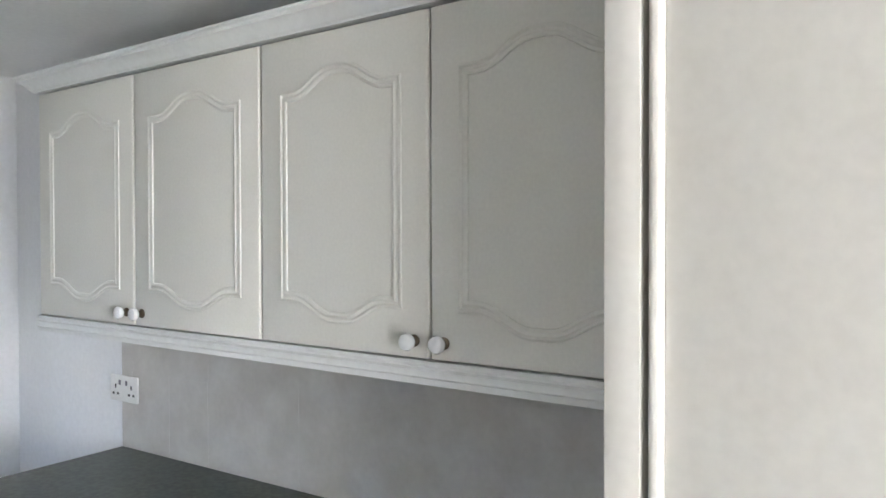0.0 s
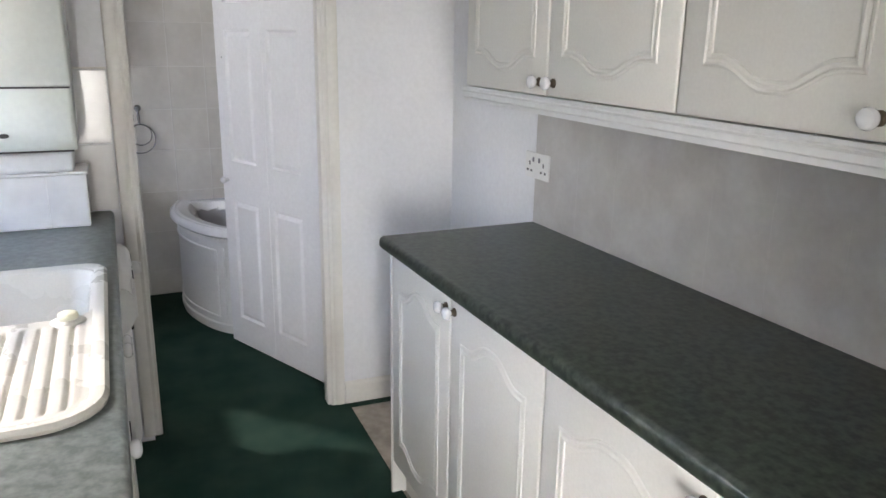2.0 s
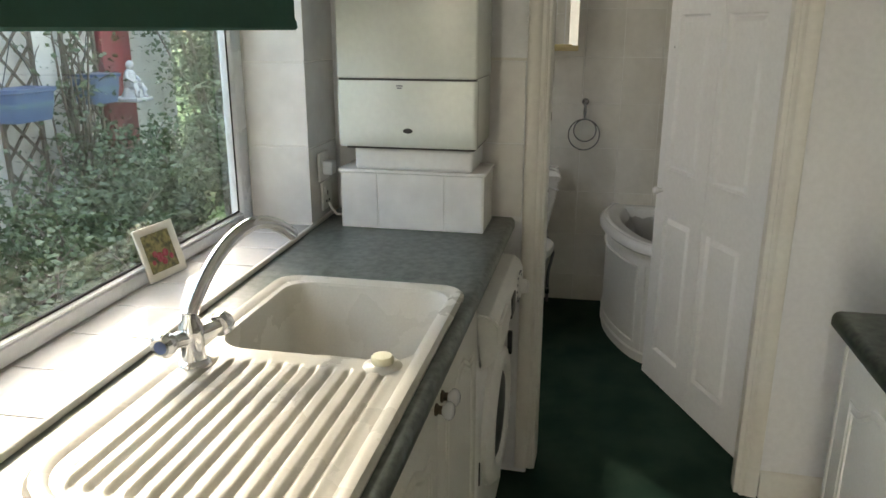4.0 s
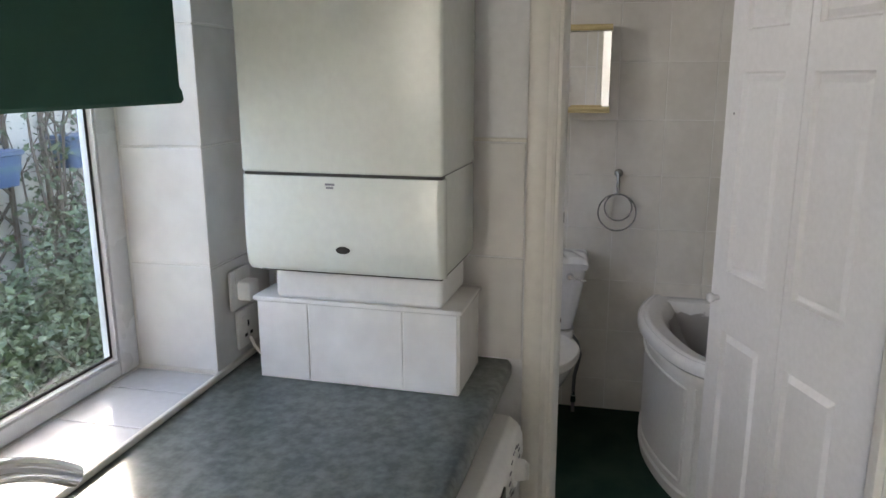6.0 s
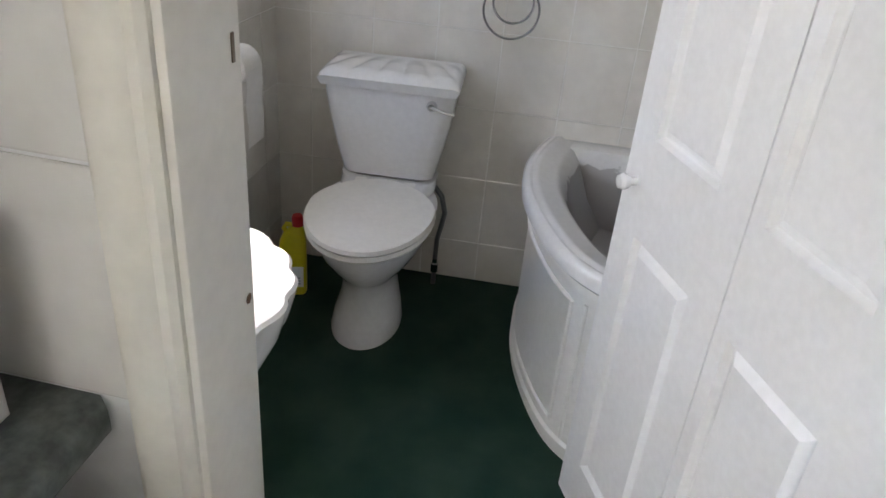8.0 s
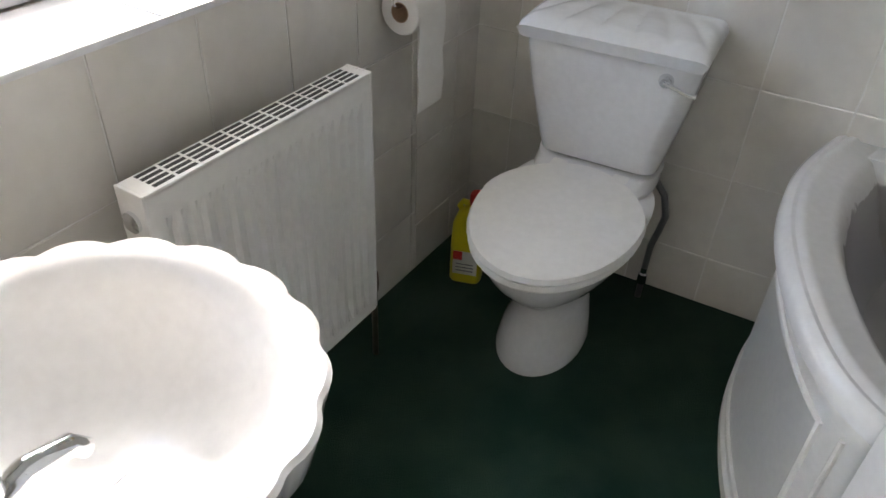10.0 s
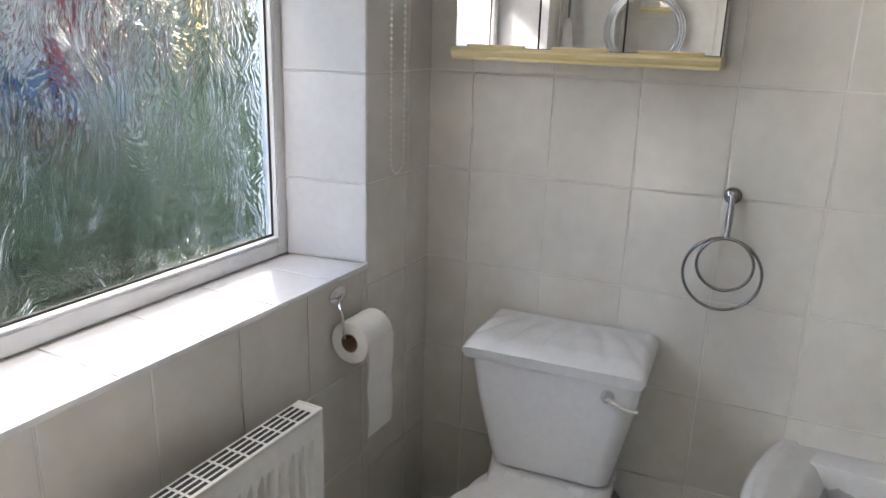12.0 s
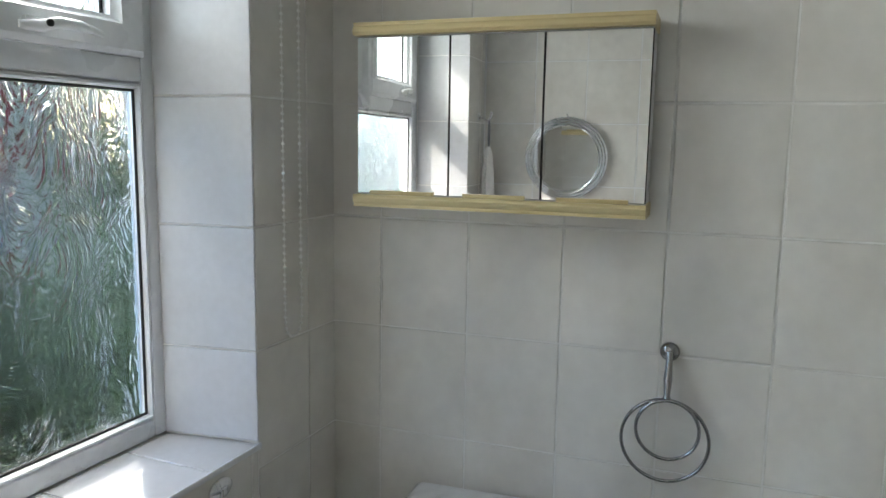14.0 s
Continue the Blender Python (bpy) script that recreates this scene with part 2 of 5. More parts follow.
def part(name, bm, mat, parent=None, label="", smooth=True):
    ob = new(name, finish(bm, name, mat, smooth))
    if parent:
        ob.parent = parent
    if label:
        tagged(ob, label)
    return ob


def thing(name, label, category, m=None, group="", kind=""):
    ob = new(name)
    ob.empty_display_size = 0.05
    if m is not None:
        ob.matrix_world = m
    return tagged(ob, label, category, group, kind)


def solid(name, bm, mat, label, category, m=None, group="", kind="", smooth=True):
    ob = new(name, finish(bm, name, mat, smooth))
    if m is not None:
        ob.matrix_world = m
    return tagged(ob, label, category, group, kind)


def structure(name, bm, mat, label, category, m=None):
    return solid(name, bm, mat, label, category, m, kind="structure")


def box(x0, y0, z0, x1, y1, z1, bevel=0.0, bm=None, seg=2):
    own = bm is None
    bm = bm or bmesh.new()
    r = bmesh.ops.create_cube(bm, size=1.0)
    bmesh.ops.scale(bm, vec=(abs(x1 - x0), abs(y1 - y0), abs(z1 - z0)), verts=r["verts"])
    bmesh.ops.translate(bm, vec=((x0 + x1) / 2, (y0 + y1) / 2, (z0 + z1) / 2), verts=r["verts"])
    if bevel:
        es = list({e for v in r["verts"] for e in v.link_edges})
        bmesh.ops.bevel(bm, geom=es, offset=bevel, segments=seg, affect="EDGES", profile=0.5)
    return bm


def tube(points, radius, bm=None, sides=12, closed=False, cap=True):
    """A round bar along points; radius is a number or one for each point."""
    bm = bm or bmesh.new()
    pts = [Vector(p) for p in points]
    n = len(pts)
    rads = radius if isinstance(radius, (list, tuple)) else [radius] * n
    rings, up = [], None
    for i, p in enumerate(pts):
        a = pts[(i - 1) % n] if (closed or i > 0) else p
        b = pts[(i + 1) % n] if (closed or i < n - 1) else p
        d = (b - a).normalized()
        if up is None:
            up = d.orthogonal().normalized()
        up = (up - d * up.dot(d)).normalized()
        side = d.cross(up)
        rings.append([bm.verts.new(p + rads[i] * (math.cos(2 * math.pi * k / sides) * up + math.sin(2 * math.pi * k / sides) * side)) for k in range(sides)])
    for i in range(n if closed else n - 1):
        r0, r1 = rings[i], rings[(i + 1) % n]
        for k in range(sides):
            bm.faces.new((r0[k], r0[(k + 1) % sides], r1[(k + 1) % sides], r1[k]))
    if cap and not closed:
        bm.faces.new(rings[0][::-1])
        bm.faces.new(rings[-1])
    return bm


def lathe(profile, bm=None, sides=24, m=None, cap=True):
    """Turns (radius, height) pairs about z."""
    bm = bm or bmesh.new()
    rings = []
    for r, z in profile:
        rings.append([bm.verts.new((max(r, 1e-4) * math.cos(2 * math.pi * k / sides), max(r, 1e-4) * math.sin(2 * math.pi * k / sides), z)) for k in range(sides)])
    for a, b in zip(rings, rings[1:]):
        for k in range(sides):
            bm.faces.new((a[k], a[(k + 1) % sides], b[(k + 1) % sides], b[k]))
    if cap:
        bm.faces.new(rings[0][::-1])
        bm.faces.new(rings[-1])
    if m is not None:
        bmesh.ops.transform(bm, matrix=m, verts=[v for r in rings for v in r])
    return bm


def loft(rings, bm=None, cap0=True, cap1=True):
    """Skins closed rings of equal count."""
    bm = bm or bmesh.new()
    vs = [[bm.verts.new(p) for p in ring] for ring in rings]
    n = len(vs[0])
    for a, b in zip(vs, vs[1:]):
        for k in range(n):
            bm.faces.new((a[k], a[(k + 1) % n], b[(k + 1) % n], b[k]))
    if cap0:
        bm.faces.new(vs[0][::-1])
    if cap1:
        bm.faces.new(vs[-1])
    return bm


def ridge(path, normal, width, height, bm=None, closed=True, profile=None):
    """A moulding along a path that lies in a plane with that normal."""
    bm = bm or bmesh.new()
    n = Vector(normal).normalized()
    prof = profile or ((-0.5, 0), (-0.42, 0.35), (-0.2, 0.25), (0.0, 0.9), (0.25, 1.0), (0.42, 0.55), (0.5, 0))
    pts = [Vector(p) for p in path]
    c = len(pts)
    rings = []
    for i, p in enumerate(pts):
        a = pts[(i - 1) % c] if (closed or i) else p
        b = pts[(i + 1) % c] if (closed or i < c - 1) else p
        d0 = (p - a).normalized() if (p - a).length else (b - p).normalized()
        d1 = (b - p).normalized() if (b - p).length else d0
        s0, s1 = d0.cross(n), d1.cross(n)
        s = (s0 + s1)
        s = s / max(0.5, s.dot(s0)) if s.length > 1e-6 else s0
        rings.append([bm.verts.new(p + s * (u * width) + n * (h * height)) for u, h in prof])
    for i in range(c if closed else c - 1):
        r0, r1 = rings[i], rings[(i + 1) % c]
        for k in range(len(prof) - 1):
            bm.faces.new((r0[k], r0[k + 1], r1[k + 1], r1[k]))
    return bm


def extrude_profile(profile, x0, x1, bm=None, axis="x"):
    """A bar of constant (y, z) profile from x0 to x1."""
    bm = bm or bmesh.new()
    rings = [[(x, a, b) if axis == "x" else (a, x, b) for a, b in profile] for x in (x0, x1)]
    return loft(rings, bm)


def rounded(x0, y0, x1, y1, r, z, seg=6):
    """A rounded rectangle as a ring of points; r is one radius or four (from x1 y1 counter-clockwise)."""
    rr = r if isinstance(r, (list, tuple)) else [r] * 4
    out = []
    for (cx, cy, a0), q in zip(((x1, y1, 0), (x0, y1, 90), (x0, y0, 180), (x1, y0, 270)), rr):
        sx, sy = (-1 if cx == x1 else 1), (-1 if cy == y1 else 1)
        for k in range(seg + 1):
            a = radians(a0 + 90 * k / seg)
            out.append((cx + sx * q + q * math.cos(a), cy + sy * q + q * math.sin(a), z))
    return out


TILES = {}


def tile_mesh(w, h, mat, depth=0.0026):
    key = (round(w, 3), round(h, 3), mat.name)
    if key not in TILES:
        bm = bmesh.new()
        g, b = 0.0020, 0.0018
        outer = [(g, g), (w - g, g), (w - g, h - g), (g, h - g)]
        inner = [(g + b, g + b), (w - g - b, g + b), (w - g - b, h - g - b), (g + b, h - g - b)]
        loft([[(x, y, 0) for x, y in outer], [(x, y, depth - 0.0007) for x, y in outer], [(x, y, depth) for x, y in inner]], bm, cap0=False)
        TILES[key] = finish(bm, "tile", mat, smooth=False)
    return TILES[key]


def tile_field(parent, origin, u, v, us, vs, mat, skip=None):
    """Lays tiles in the plane through origin spanned by u and v, between the joints us and vs."""
    u, v = Vector(u), Vector(v)
    n = u.cross(v)
    for a, b in zip(us, us[1:]):
        for c, d in zip(vs, vs[1:]):
            if skip and skip((a + b) / 2, (c + d) / 2):
                continue
            o = new("tile", tile_mesh(b - a, d - c, mat))
            p = Vector(origin) + u * a + v * c
            tilt = Matrix.Rotation(random.uniform(-0.003, 0.003), 4, "X") @ Matrix.Rotation(random.uniform(-0.003, 0.003), 4, "Y")
            o.matrix_basis = Matrix(((u.x, v.x, n.x, p.x), (u.y, v.y, n.y, p.y), (u.z, v.z, n.z, p.z), (0, 0, 0, 1))) @ tilt
            o.parent = parent


def steps(a, b, first, pitch):
    """Joint lines from a to b, with one at first and the rest a pitch apart; slivers are left out."""
    k0 = math.ceil((a - first) / pitch)
    out = [a]
    k = k0
    while first + k * pitch < b:
        q = first + k * pitch
        if q - out[-1] > 0.012 and b - q > 0.012:
            out.append(q)
        k += 1
    return out + [b]


# ---------- the large structure ----------
def about(x, y, degrees):
    return Matrix.Translation((x, y, 0)) @ Matrix.Rotation(radians(degrees), 4, "Z") @ Matrix.Translation((-x, -y, 0))


KIT = about(-2.30, 0.145, 1.4)    # window side of the kitchen, out of square
GARDEN = about(-2.30, 0.145, 3.2)  # kitchen window wall
RUN = about(-1.705, 1.494, 2.0)   # cupboard side of the kitchen
END = about(-4.12, 0.45, 3.2)     # far bathroom wall, out of square
CEIL = 2.20

# floor
fl_bm = box(-4.6, -0.12, -0.16, 3.9, 2.5, -0.008)
box(1.45, -1.45, -0.16, 3.9, -0.12, -0.008, bm=fl_bm)
structure("floor", fl_bm, M_SCREED, "bare grey-beige screed floor under the carpet", "floor")
bm = box(-4.3, 0.10, -0.0075, -2.36, 2.06, 0.0)
box(-2.36, 0.12, -0.0075, 3.59, 1.566, 0.0, bm=bm)
structure("carpet", bm, M_CARPET, "dark green short-pile carpet on the floor", "carpet")

# window wall, bathroom part
bm = bmesh.new()
WB0, WB1, SILL, HEAD = -3.822, -2.700, 0.915, 2.06
for x0, x1, z0, z1 in ((-4.5, WB0, 0, CEIL), (WB1, -2.375, 0, CEIL), (WB0, WB1, 0, SILL), (WB0, WB1, HEAD, CEIL)):
    box(x0, -0.123, z0, x1, 0.122, z1, bm=bm)
wall_s = structure("wall_south", bm, M_GROUT, "bathroom window wall with cream marbled tiles", "wall")
# window wall, kitchen part
bm = bmesh.new()
WK0, WK1 = -2.097, -0.75
for x0, x1, z0, z1 in ((-2.374, WK0, 0, CEIL), (WK1, 1.6, 0, CEIL), (WK0, WK1, 0, SILL), (WK0, WK1, HEAD, CEIL)):
    box(x0, -0.088, z0, x1, 0.141, z1, bm=bm)
wall_k = structure("wall_kitchen_window", bm, M_GROUT, "kitchen window wall with cream tiles", "wall", GARDEN)
# far bathroom wall
wall_w = structure("wall_west", box(-4.30, -0.4, 0, -4.126, 2.5, CEIL), M_GROUT, "far bathroom wall with cream marbled tiles", "wall", END)
# long wall behind the cupboards, and the bathroom's side of it
structure("wall_north", box(-2.5, 2.056, -0.01, 3.8, 2.25, CEIL), M_WALL, "white painted kitchen wall", "wall", RUN)
wall_n = structure("wall_north_bathroom", box(-4.6, 2.06, -0.01, -2.475, 2.25, CEIL), M_GROUT, "bathroom side wall with cream tiles", "wall")
# unseen room end, widened and opened for the added fill light
bm = box(3.6, -1.4, -0.01, 3.75, -1.0, CEIL)
box(3.6, 0.6, -0.01, 3.75, 2.5, CEIL, bm=bm)
box(3.6, -1.0, -0.01, 3.75, 0.6, 0.12, bm=bm)
box(3.6, -1.0, 2.08, 3.75, 0.6, CEIL, bm=bm)
box(1.6, -1.4, -0.01, 3.6, -1.25, CEIL, bm=bm)
box(1.45, -1.4, -0.01, 1.6, 0.06, CEIL, bm=bm)
structure("wall_east", bm, M_WALL, "white painted kitchen end wall", "wall")
# partition with the doorway
bm = box(-2.450, 0.123, 0, -2.358, 0.79, CEIL)
part_l = structure("wall_partition", bm, M_WALL, "tiled partition between kitchen and bathroom", "wall")
bm = box(-2.46, 1.505, 0, -2.405, 2.056, CEIL)
box(-2.465, 0.79, 1.925, -2.378, 1.505, CEIL, bm=bm)
structure("wall_partition_white", bm, M_WALL, "white painted partition beside the bathroom doorway", "wall")
roof_bm = box(1.40, -1.6, CEIL + 0.125, 4.2, -0.30, CEIL + 0.22)
structure("roof", box(-5.0, -0.30, CEIL + 0.125, 4.2, 2.8, CEIL + 0.22, bm=roof_bm), M_STONE, "flat felted roof over the extension", "roof")
ceil_bm = box(1.45, -1.5, CEIL, 3.9, -0.3, CEIL + 0.12)
structure("ceiling", box(-4.6, -0.3, CEIL, 3.9, 2.6, CEIL + 0.12, bm=ceil_bm), M_CEIL, "white painted plaster ceiling", "ceiling")

# door lining and architrave
frame_d = thing("door_frame", "cream painted door frame without a door stop", "door frame", kind="structure")
part("lining", box(-2.463, 0.7905, 0.02, -2.3535, 0.820, 1.90, 0.003), M_TRIM, frame_d)
part("lining", box(-2.462, 1.478, 0.0, -2.402, 1.506, 1.90, 0.003), M_TRIM, frame_d)
part("lining", box(-2.457, 0.7905, 1.90, -2.372, 1.506, 1.926, 0.003), M_TRIM, frame_d)


def architrave(x, edges, z0, z1, horizontal=False):
    """Ovolo strip on a wall facing +x; edges: inner and outer (y, or z for the head)."""
    a, b = edges
    w = b - a
    prof = [(0, 0), (0, 0.010), (0.12, 0.014), (0.3, 0.011), (0.45, 0.016), (0.8, 0.018), (0.95, 0.014), (1, 0.006), (1, 0)]
    if horizontal:
        rings = [[(x + d, y, a + u * w) for u, d in prof] for y in (z0, z1)]
    else:
        rings = [[(x + d, a + u * w, z) for u, d in prof] for z in (z0, z1)]
    return loft(rings)


part("architrave", architrave(-2.3575, (0.812, 0.752), 0.025, 1.90), M_TRIM, frame_d)
part("architrave", architrave(-2.4045, (1.494, 1.552), 0.0, 1.90), M_TRIM, frame_d)
part("architrave", architrave(-2.376, (1.898, 1.955), 0.752, 1.552, True), M_TRIM, frame_d)
part("strike_plate", box(-2.450, 0.8195, 1.206, -2.445, 0.8212, 1.230, 0.0006), M_BRASS, frame_d, "worn dark metal strike plate")
part("chipped_mark", lathe([(0.004, 0), (0.006, 0.001), (0.003, 0.0016)], sides=7, m=pose(-2.450, 0.8195, 0.98, -90)), M_WOOD, frame_d)

# skirting by the doorway
bm = extrude_profile([(-2.4045, 0), (-2.387, 0), (-2.387, 0.075), (-2.392, 0.088), (-2.4045, 0.095)], 1.553, 2.03, axis="y")
structure("baseboard", bm, M_TRIM, "cream painted skirting board with chipped paint", "baseboard")


# ---------- windows ----------
def frame_bar(x0, z0, x1, z1, y0=-0.086, y1=-0.04, bevel=0.006):
    return box(x0, y0, z0, x1, y1, z1, bevel)


def pane(x0, z0, x1, z1, y, mat, parent, name="pane"):
    ob = part(name, box(x0, y - 0.003, z0, x1, y + 0.003, z1), mat, parent, smooth=False)
    ob.visible_shadow = False
    return ob


def gasket(x0, z0, x1, z1, y, parent):
    bm = ridge([(x0, y, z0), (x1, y, z0), (x1, y, z1), (x0, y, z1)], (0, 1, 0), 0.009, 0.003)
    part("gasket", bm, M_GASKET, parent)


win_b = thing("window_1", "white plastic bathroom window with obscured glass and condensation", "window", pose(0, -0.035, 0), kind="structure")
z0 = SILL + 0.004
for a in ((WB0, z0, WB0 + 0.060, HEAD), (WB1 - 0.056, z0, WB1, HEAD), (WB0 + 0.060, z0, WB1 - 0.056, 0.956), (WB0 + 0.060, HEAD - 0.05, WB1 - 0.056, HEAD), (WB0 + 0.060, 1.600, WB1 - 0.056, 1.645)):
    part("frame_bar", frame_bar(*a), M_UPVC, win_b)
part("mullion", frame_bar(-3.262, 1.645, -3.200, HEAD - 0.05), M_UPVC, win_b)
foot = [(-3.262, HEAD - 0.05), (-3.262, 1.645), (-3.231, 1.607), (-3.200, 1.645), (-3.200, HEAD - 0.05)]
part("mullion_cover", loft([[(-3.231 + (x + 3.231) * k, y, z + d) for x, z in foot] for k, y, d in ((1.0, -0.0395, 0.0), (1.0, -0.032, 0.0), (0.45, -0.016, 0.004))], cap0=False), M_UPVC, win_b, smooth=False)
part("bead", ridge([(WB0 + 0.062, -0.052, 0.960), (WB1 - 0.060, -0.052, 0.960), (WB1 - 0.060, -0.052, 1.596), (WB0 + 0.062, -0.052, 1.596)], (0, 1, 0), 0.016, 0.012), M_UPVC, win_b)
pane(WB0 + 0.054, 0.95, WB1 - 0.05, 1.606, -0.075, M_OBSCURE, win_b)
gasket(WB0 + 0.070, 0.968, WB1 - 0.068, 1.588, -0.052, win_b)
for x0, x1 in ((WB0 + 0.060, -3.262), (-3.200, WB1 - 0.056)):
    sash = part("casement", ridge([(x0 + 0.033, -0.06, 1.678), (x1 - 0.033, -0.06, 1.678), (x1 - 0.033, -0.06, HEAD - 0.076), (x0 + 0.033, -0.06, HEAD - 0.076)], (0, 1, 0), 0.066, 0.036, profile=((-0.5, -0.9), (-0.5, 0.75), (-0.35, 1.0), (0.3, 0.95), (0.42, 0.6), (0.5, 0.55), (0.5, -0.9))), M_UPVC, win_b)
    # thin black ridge drawn for the shade between sash and frame
    part("sash_gap_shade", ridge([(x0 + 0.003, -0.039, 1.648), (x1 - 0.003, -0.039, 1.648), (x1 - 0.003, -0.039, HEAD - 0.053), (x0 + 0.003, -0.039, HEAD - 0.053)], (0, 1, 0), 0.005, 0.0015), M_GASKET, sash)
    pane(x0 + 0.058, 1.696, x1 - 0.058, HEAD - 0.095, -0.075, M_OBSCURE_TOP, sash)
    gasket(x0 + 0.069, 1.707, x1 - 0.069, HEAD - 0.105, -0.058, sash)
    hx = -3.53 if x0 < -3.5 else x1 - 0.13
    hb = box(hx - 0.02, -0.026, 1.660, hx + 0.02, -0.014, 1.682, 0.004)
    tube([(hx + 0.03, -0.016, 1.667), (hx, -0.004, 1.668), (hx - 0.02, 0.008, 1.674), (hx - 0.06, 0.010, 1.674), (hx - 0.105, 0.004, 1.668)], [0.006, 0.009, 0.009, 0.008, 0.005], hb)
    hd = part("handle", hb, M_UPVC, sash)
    part("lock_button", lathe([(0.006, 0), (0.006, 0.003), (0.004, 0.004)], sides=12, m=pose(hx, 0.012, 1.671, -90)), M_BLACK, hd) if x0 < -3.5 else None

# unseen glazed opening, added to carry the fill lamp
win_e = thing("added_opening", "unseen glazed opening added behind the kitchen for fill light", "window", kind="structure")
for a in ((-1.0, 0.12, -0.92, 2.08), (0.52, 0.12, 0.60, 2.08), (-0.92, 0.12, 0.52, 0.24), (-0.92, 2.00, 0.52, 2.08)):
    part("frame_bar", box(3.64, a[0], a[1], 3.70, a[2], a[3], 0.005), M_UPVC, win_e)
pe = part("pane", box(3.667, -0.93, 0.23, 3.673, 0.53, 2.01), M_GLASS, win_e, smooth=False)
pe.visible_shadow = False

win_k = thing("window_2", "white plastic kitchen window with one clear fixed pane", "window", GARDEN, kind="structure")
for a in ((WK0, z0, WK0 + 0.060, HEAD), (WK1 - 0.060, z0, WK1, HEAD), (WK0 + 0.060, z0, WK1 - 0.060, 0.952), (WK0 + 0.060, HEAD - 0.06, WK1 - 0.060, HEAD)):
    part("frame_bar", frame_bar(*a), M_UPVC, win_k)
part("bead", ridge([(WK0 + 0.066, -0.052, 0.956), (WK1 - 0.066, -0.052, 0.956), (WK1 - 0.066, -0.052, HEAD - 0.066), (WK0 + 0.066, -0.052, HEAD - 0.066)], (0, 1, 0), 0.018, 0.012), M_UPVC, win_k)
pane(WK0 + 0.05, 0.945, WK1 - 0.05, HEAD - 0.05, -0.075, M_GLASS, win_k)
gasket(WK0 + 0.076, 0.966, WK1 - 0.076, HEAD - 0.076, -0.050, win_k)


def roller_blind(x0, x1, y, z, m=None, label=""):
    """A blind let down to z, hung in front of the window head."""
    b = thing("roller_blind", label, "blind", m)
    part("roller", tube([(x0, y, HEAD + 0.06), (x1, y, HEAD + 0.06)], 0.024), M_BLIND, b)
    bm = bmesh.new()
    prof = [(y + 0.022, HEAD + 0.06), (y + 0.021, z + 0.03), (y + 0.026, z + 0.022), (y + 0.028, z + 0.006), (y + 0.022, z), (y + 0.012, z + 0.004), (y + 0.012, z + 0.022), (y + 0.0195, z + 0.03), (y + 0.0205, HEAD + 0.06)]
    part("fabric", extrude_profile(prof, x0, x1, bm), M_BLIND, b)
    for x in (x0, x1):
        part("bracket", box(x - 0.006, y - 0.02, HEAD + 0.03, x + 0.006, y + 0.03, HEAD + 0.095, 0.002), M_PLASTIC, b)
    return b


bl = roller_blind(-3.865, -2.66, 0.150, 1.945, None, "dark green roller blind rolled up above the bathroom window")
cz = [(-3.905 - 0.028 * math.cos(a), 0.152, 1.15 + 0.034 * math.sin(a)) for a in np.linspace(0, -math.pi, 9)]
chain = [(-3.933, 0.152, z) for z in np.linspace(2.12, 1.16, 70)] + cz + [(-3.877, 0.152, z) for z in np.linspace(1.16, 2.12, 70)]
bm = bmesh.new()
for p in chain:
    bmesh.ops.create_icosphere(bm, subdivisions=1, radius=0.0036, matrix=Matrix.Translation(p))
tube(chain, 0.0008, bm, sides=5)
part("bead_chain", bm, M_PLASTIC, bl, "white beaded pull chain")
roller_blind(-2.03, -0.77, 0.128, 1.475, GARDEN, "dark green roller blind half lowered at the kitchen window")


# ---------- kitchen ----------
def cathedral(w, h, mx, mz, arch=0.045, shoulder=0.22):
    """Outline of an arched panel in a door of that size: (u, v) points."""
    pts = []
    iw = w - 2 * mx
    n = 20
    top = []
    for k in range(n + 1):
        s = k / n
        q = min(s, 1 - s)
        if q < shoulder * 0.45:
            rise = 0.0
        else:
            f = (q - shoulder * 0.45) / (0.5 - shoulder * 0.45)
            rise = arch * (0.5 - 0.5 * math.cos(math.pi * min(1, f * 1.15)))
        top.append((mx + iw * s, rise))
    for u, r in top:
        pts.append((u, mz - r * 0.9))
    for u, r in reversed(top):
        pts.append((u, h - mz - arch * 0.5 + r))
    return pts


KNOB = [(0.006, 0.0), (0.006, 0.010), (0.009, 0.014), (0.016, 0.020), (0.0175, 0.026), (0.015, 0.032), (0.008, 0.0355)]


def knob(x, y, z, ny, parent):
    """White ceramic knob on a dark metal rose; ny is the way that it faces along y."""
    k = part("knob", lathe(KNOB, sides=16, m=pose(x, y, z, -90 * ny)), M_CERAMIC, parent, "round white ceramic knob")
    part("rose", lathe([(0.012, 0), (0.012, 0.003), (0.008, 0.006), (0.0085, 0.014)], sides=14, m=pose(x, y, z, -90 * ny)), M_BRASS, k)


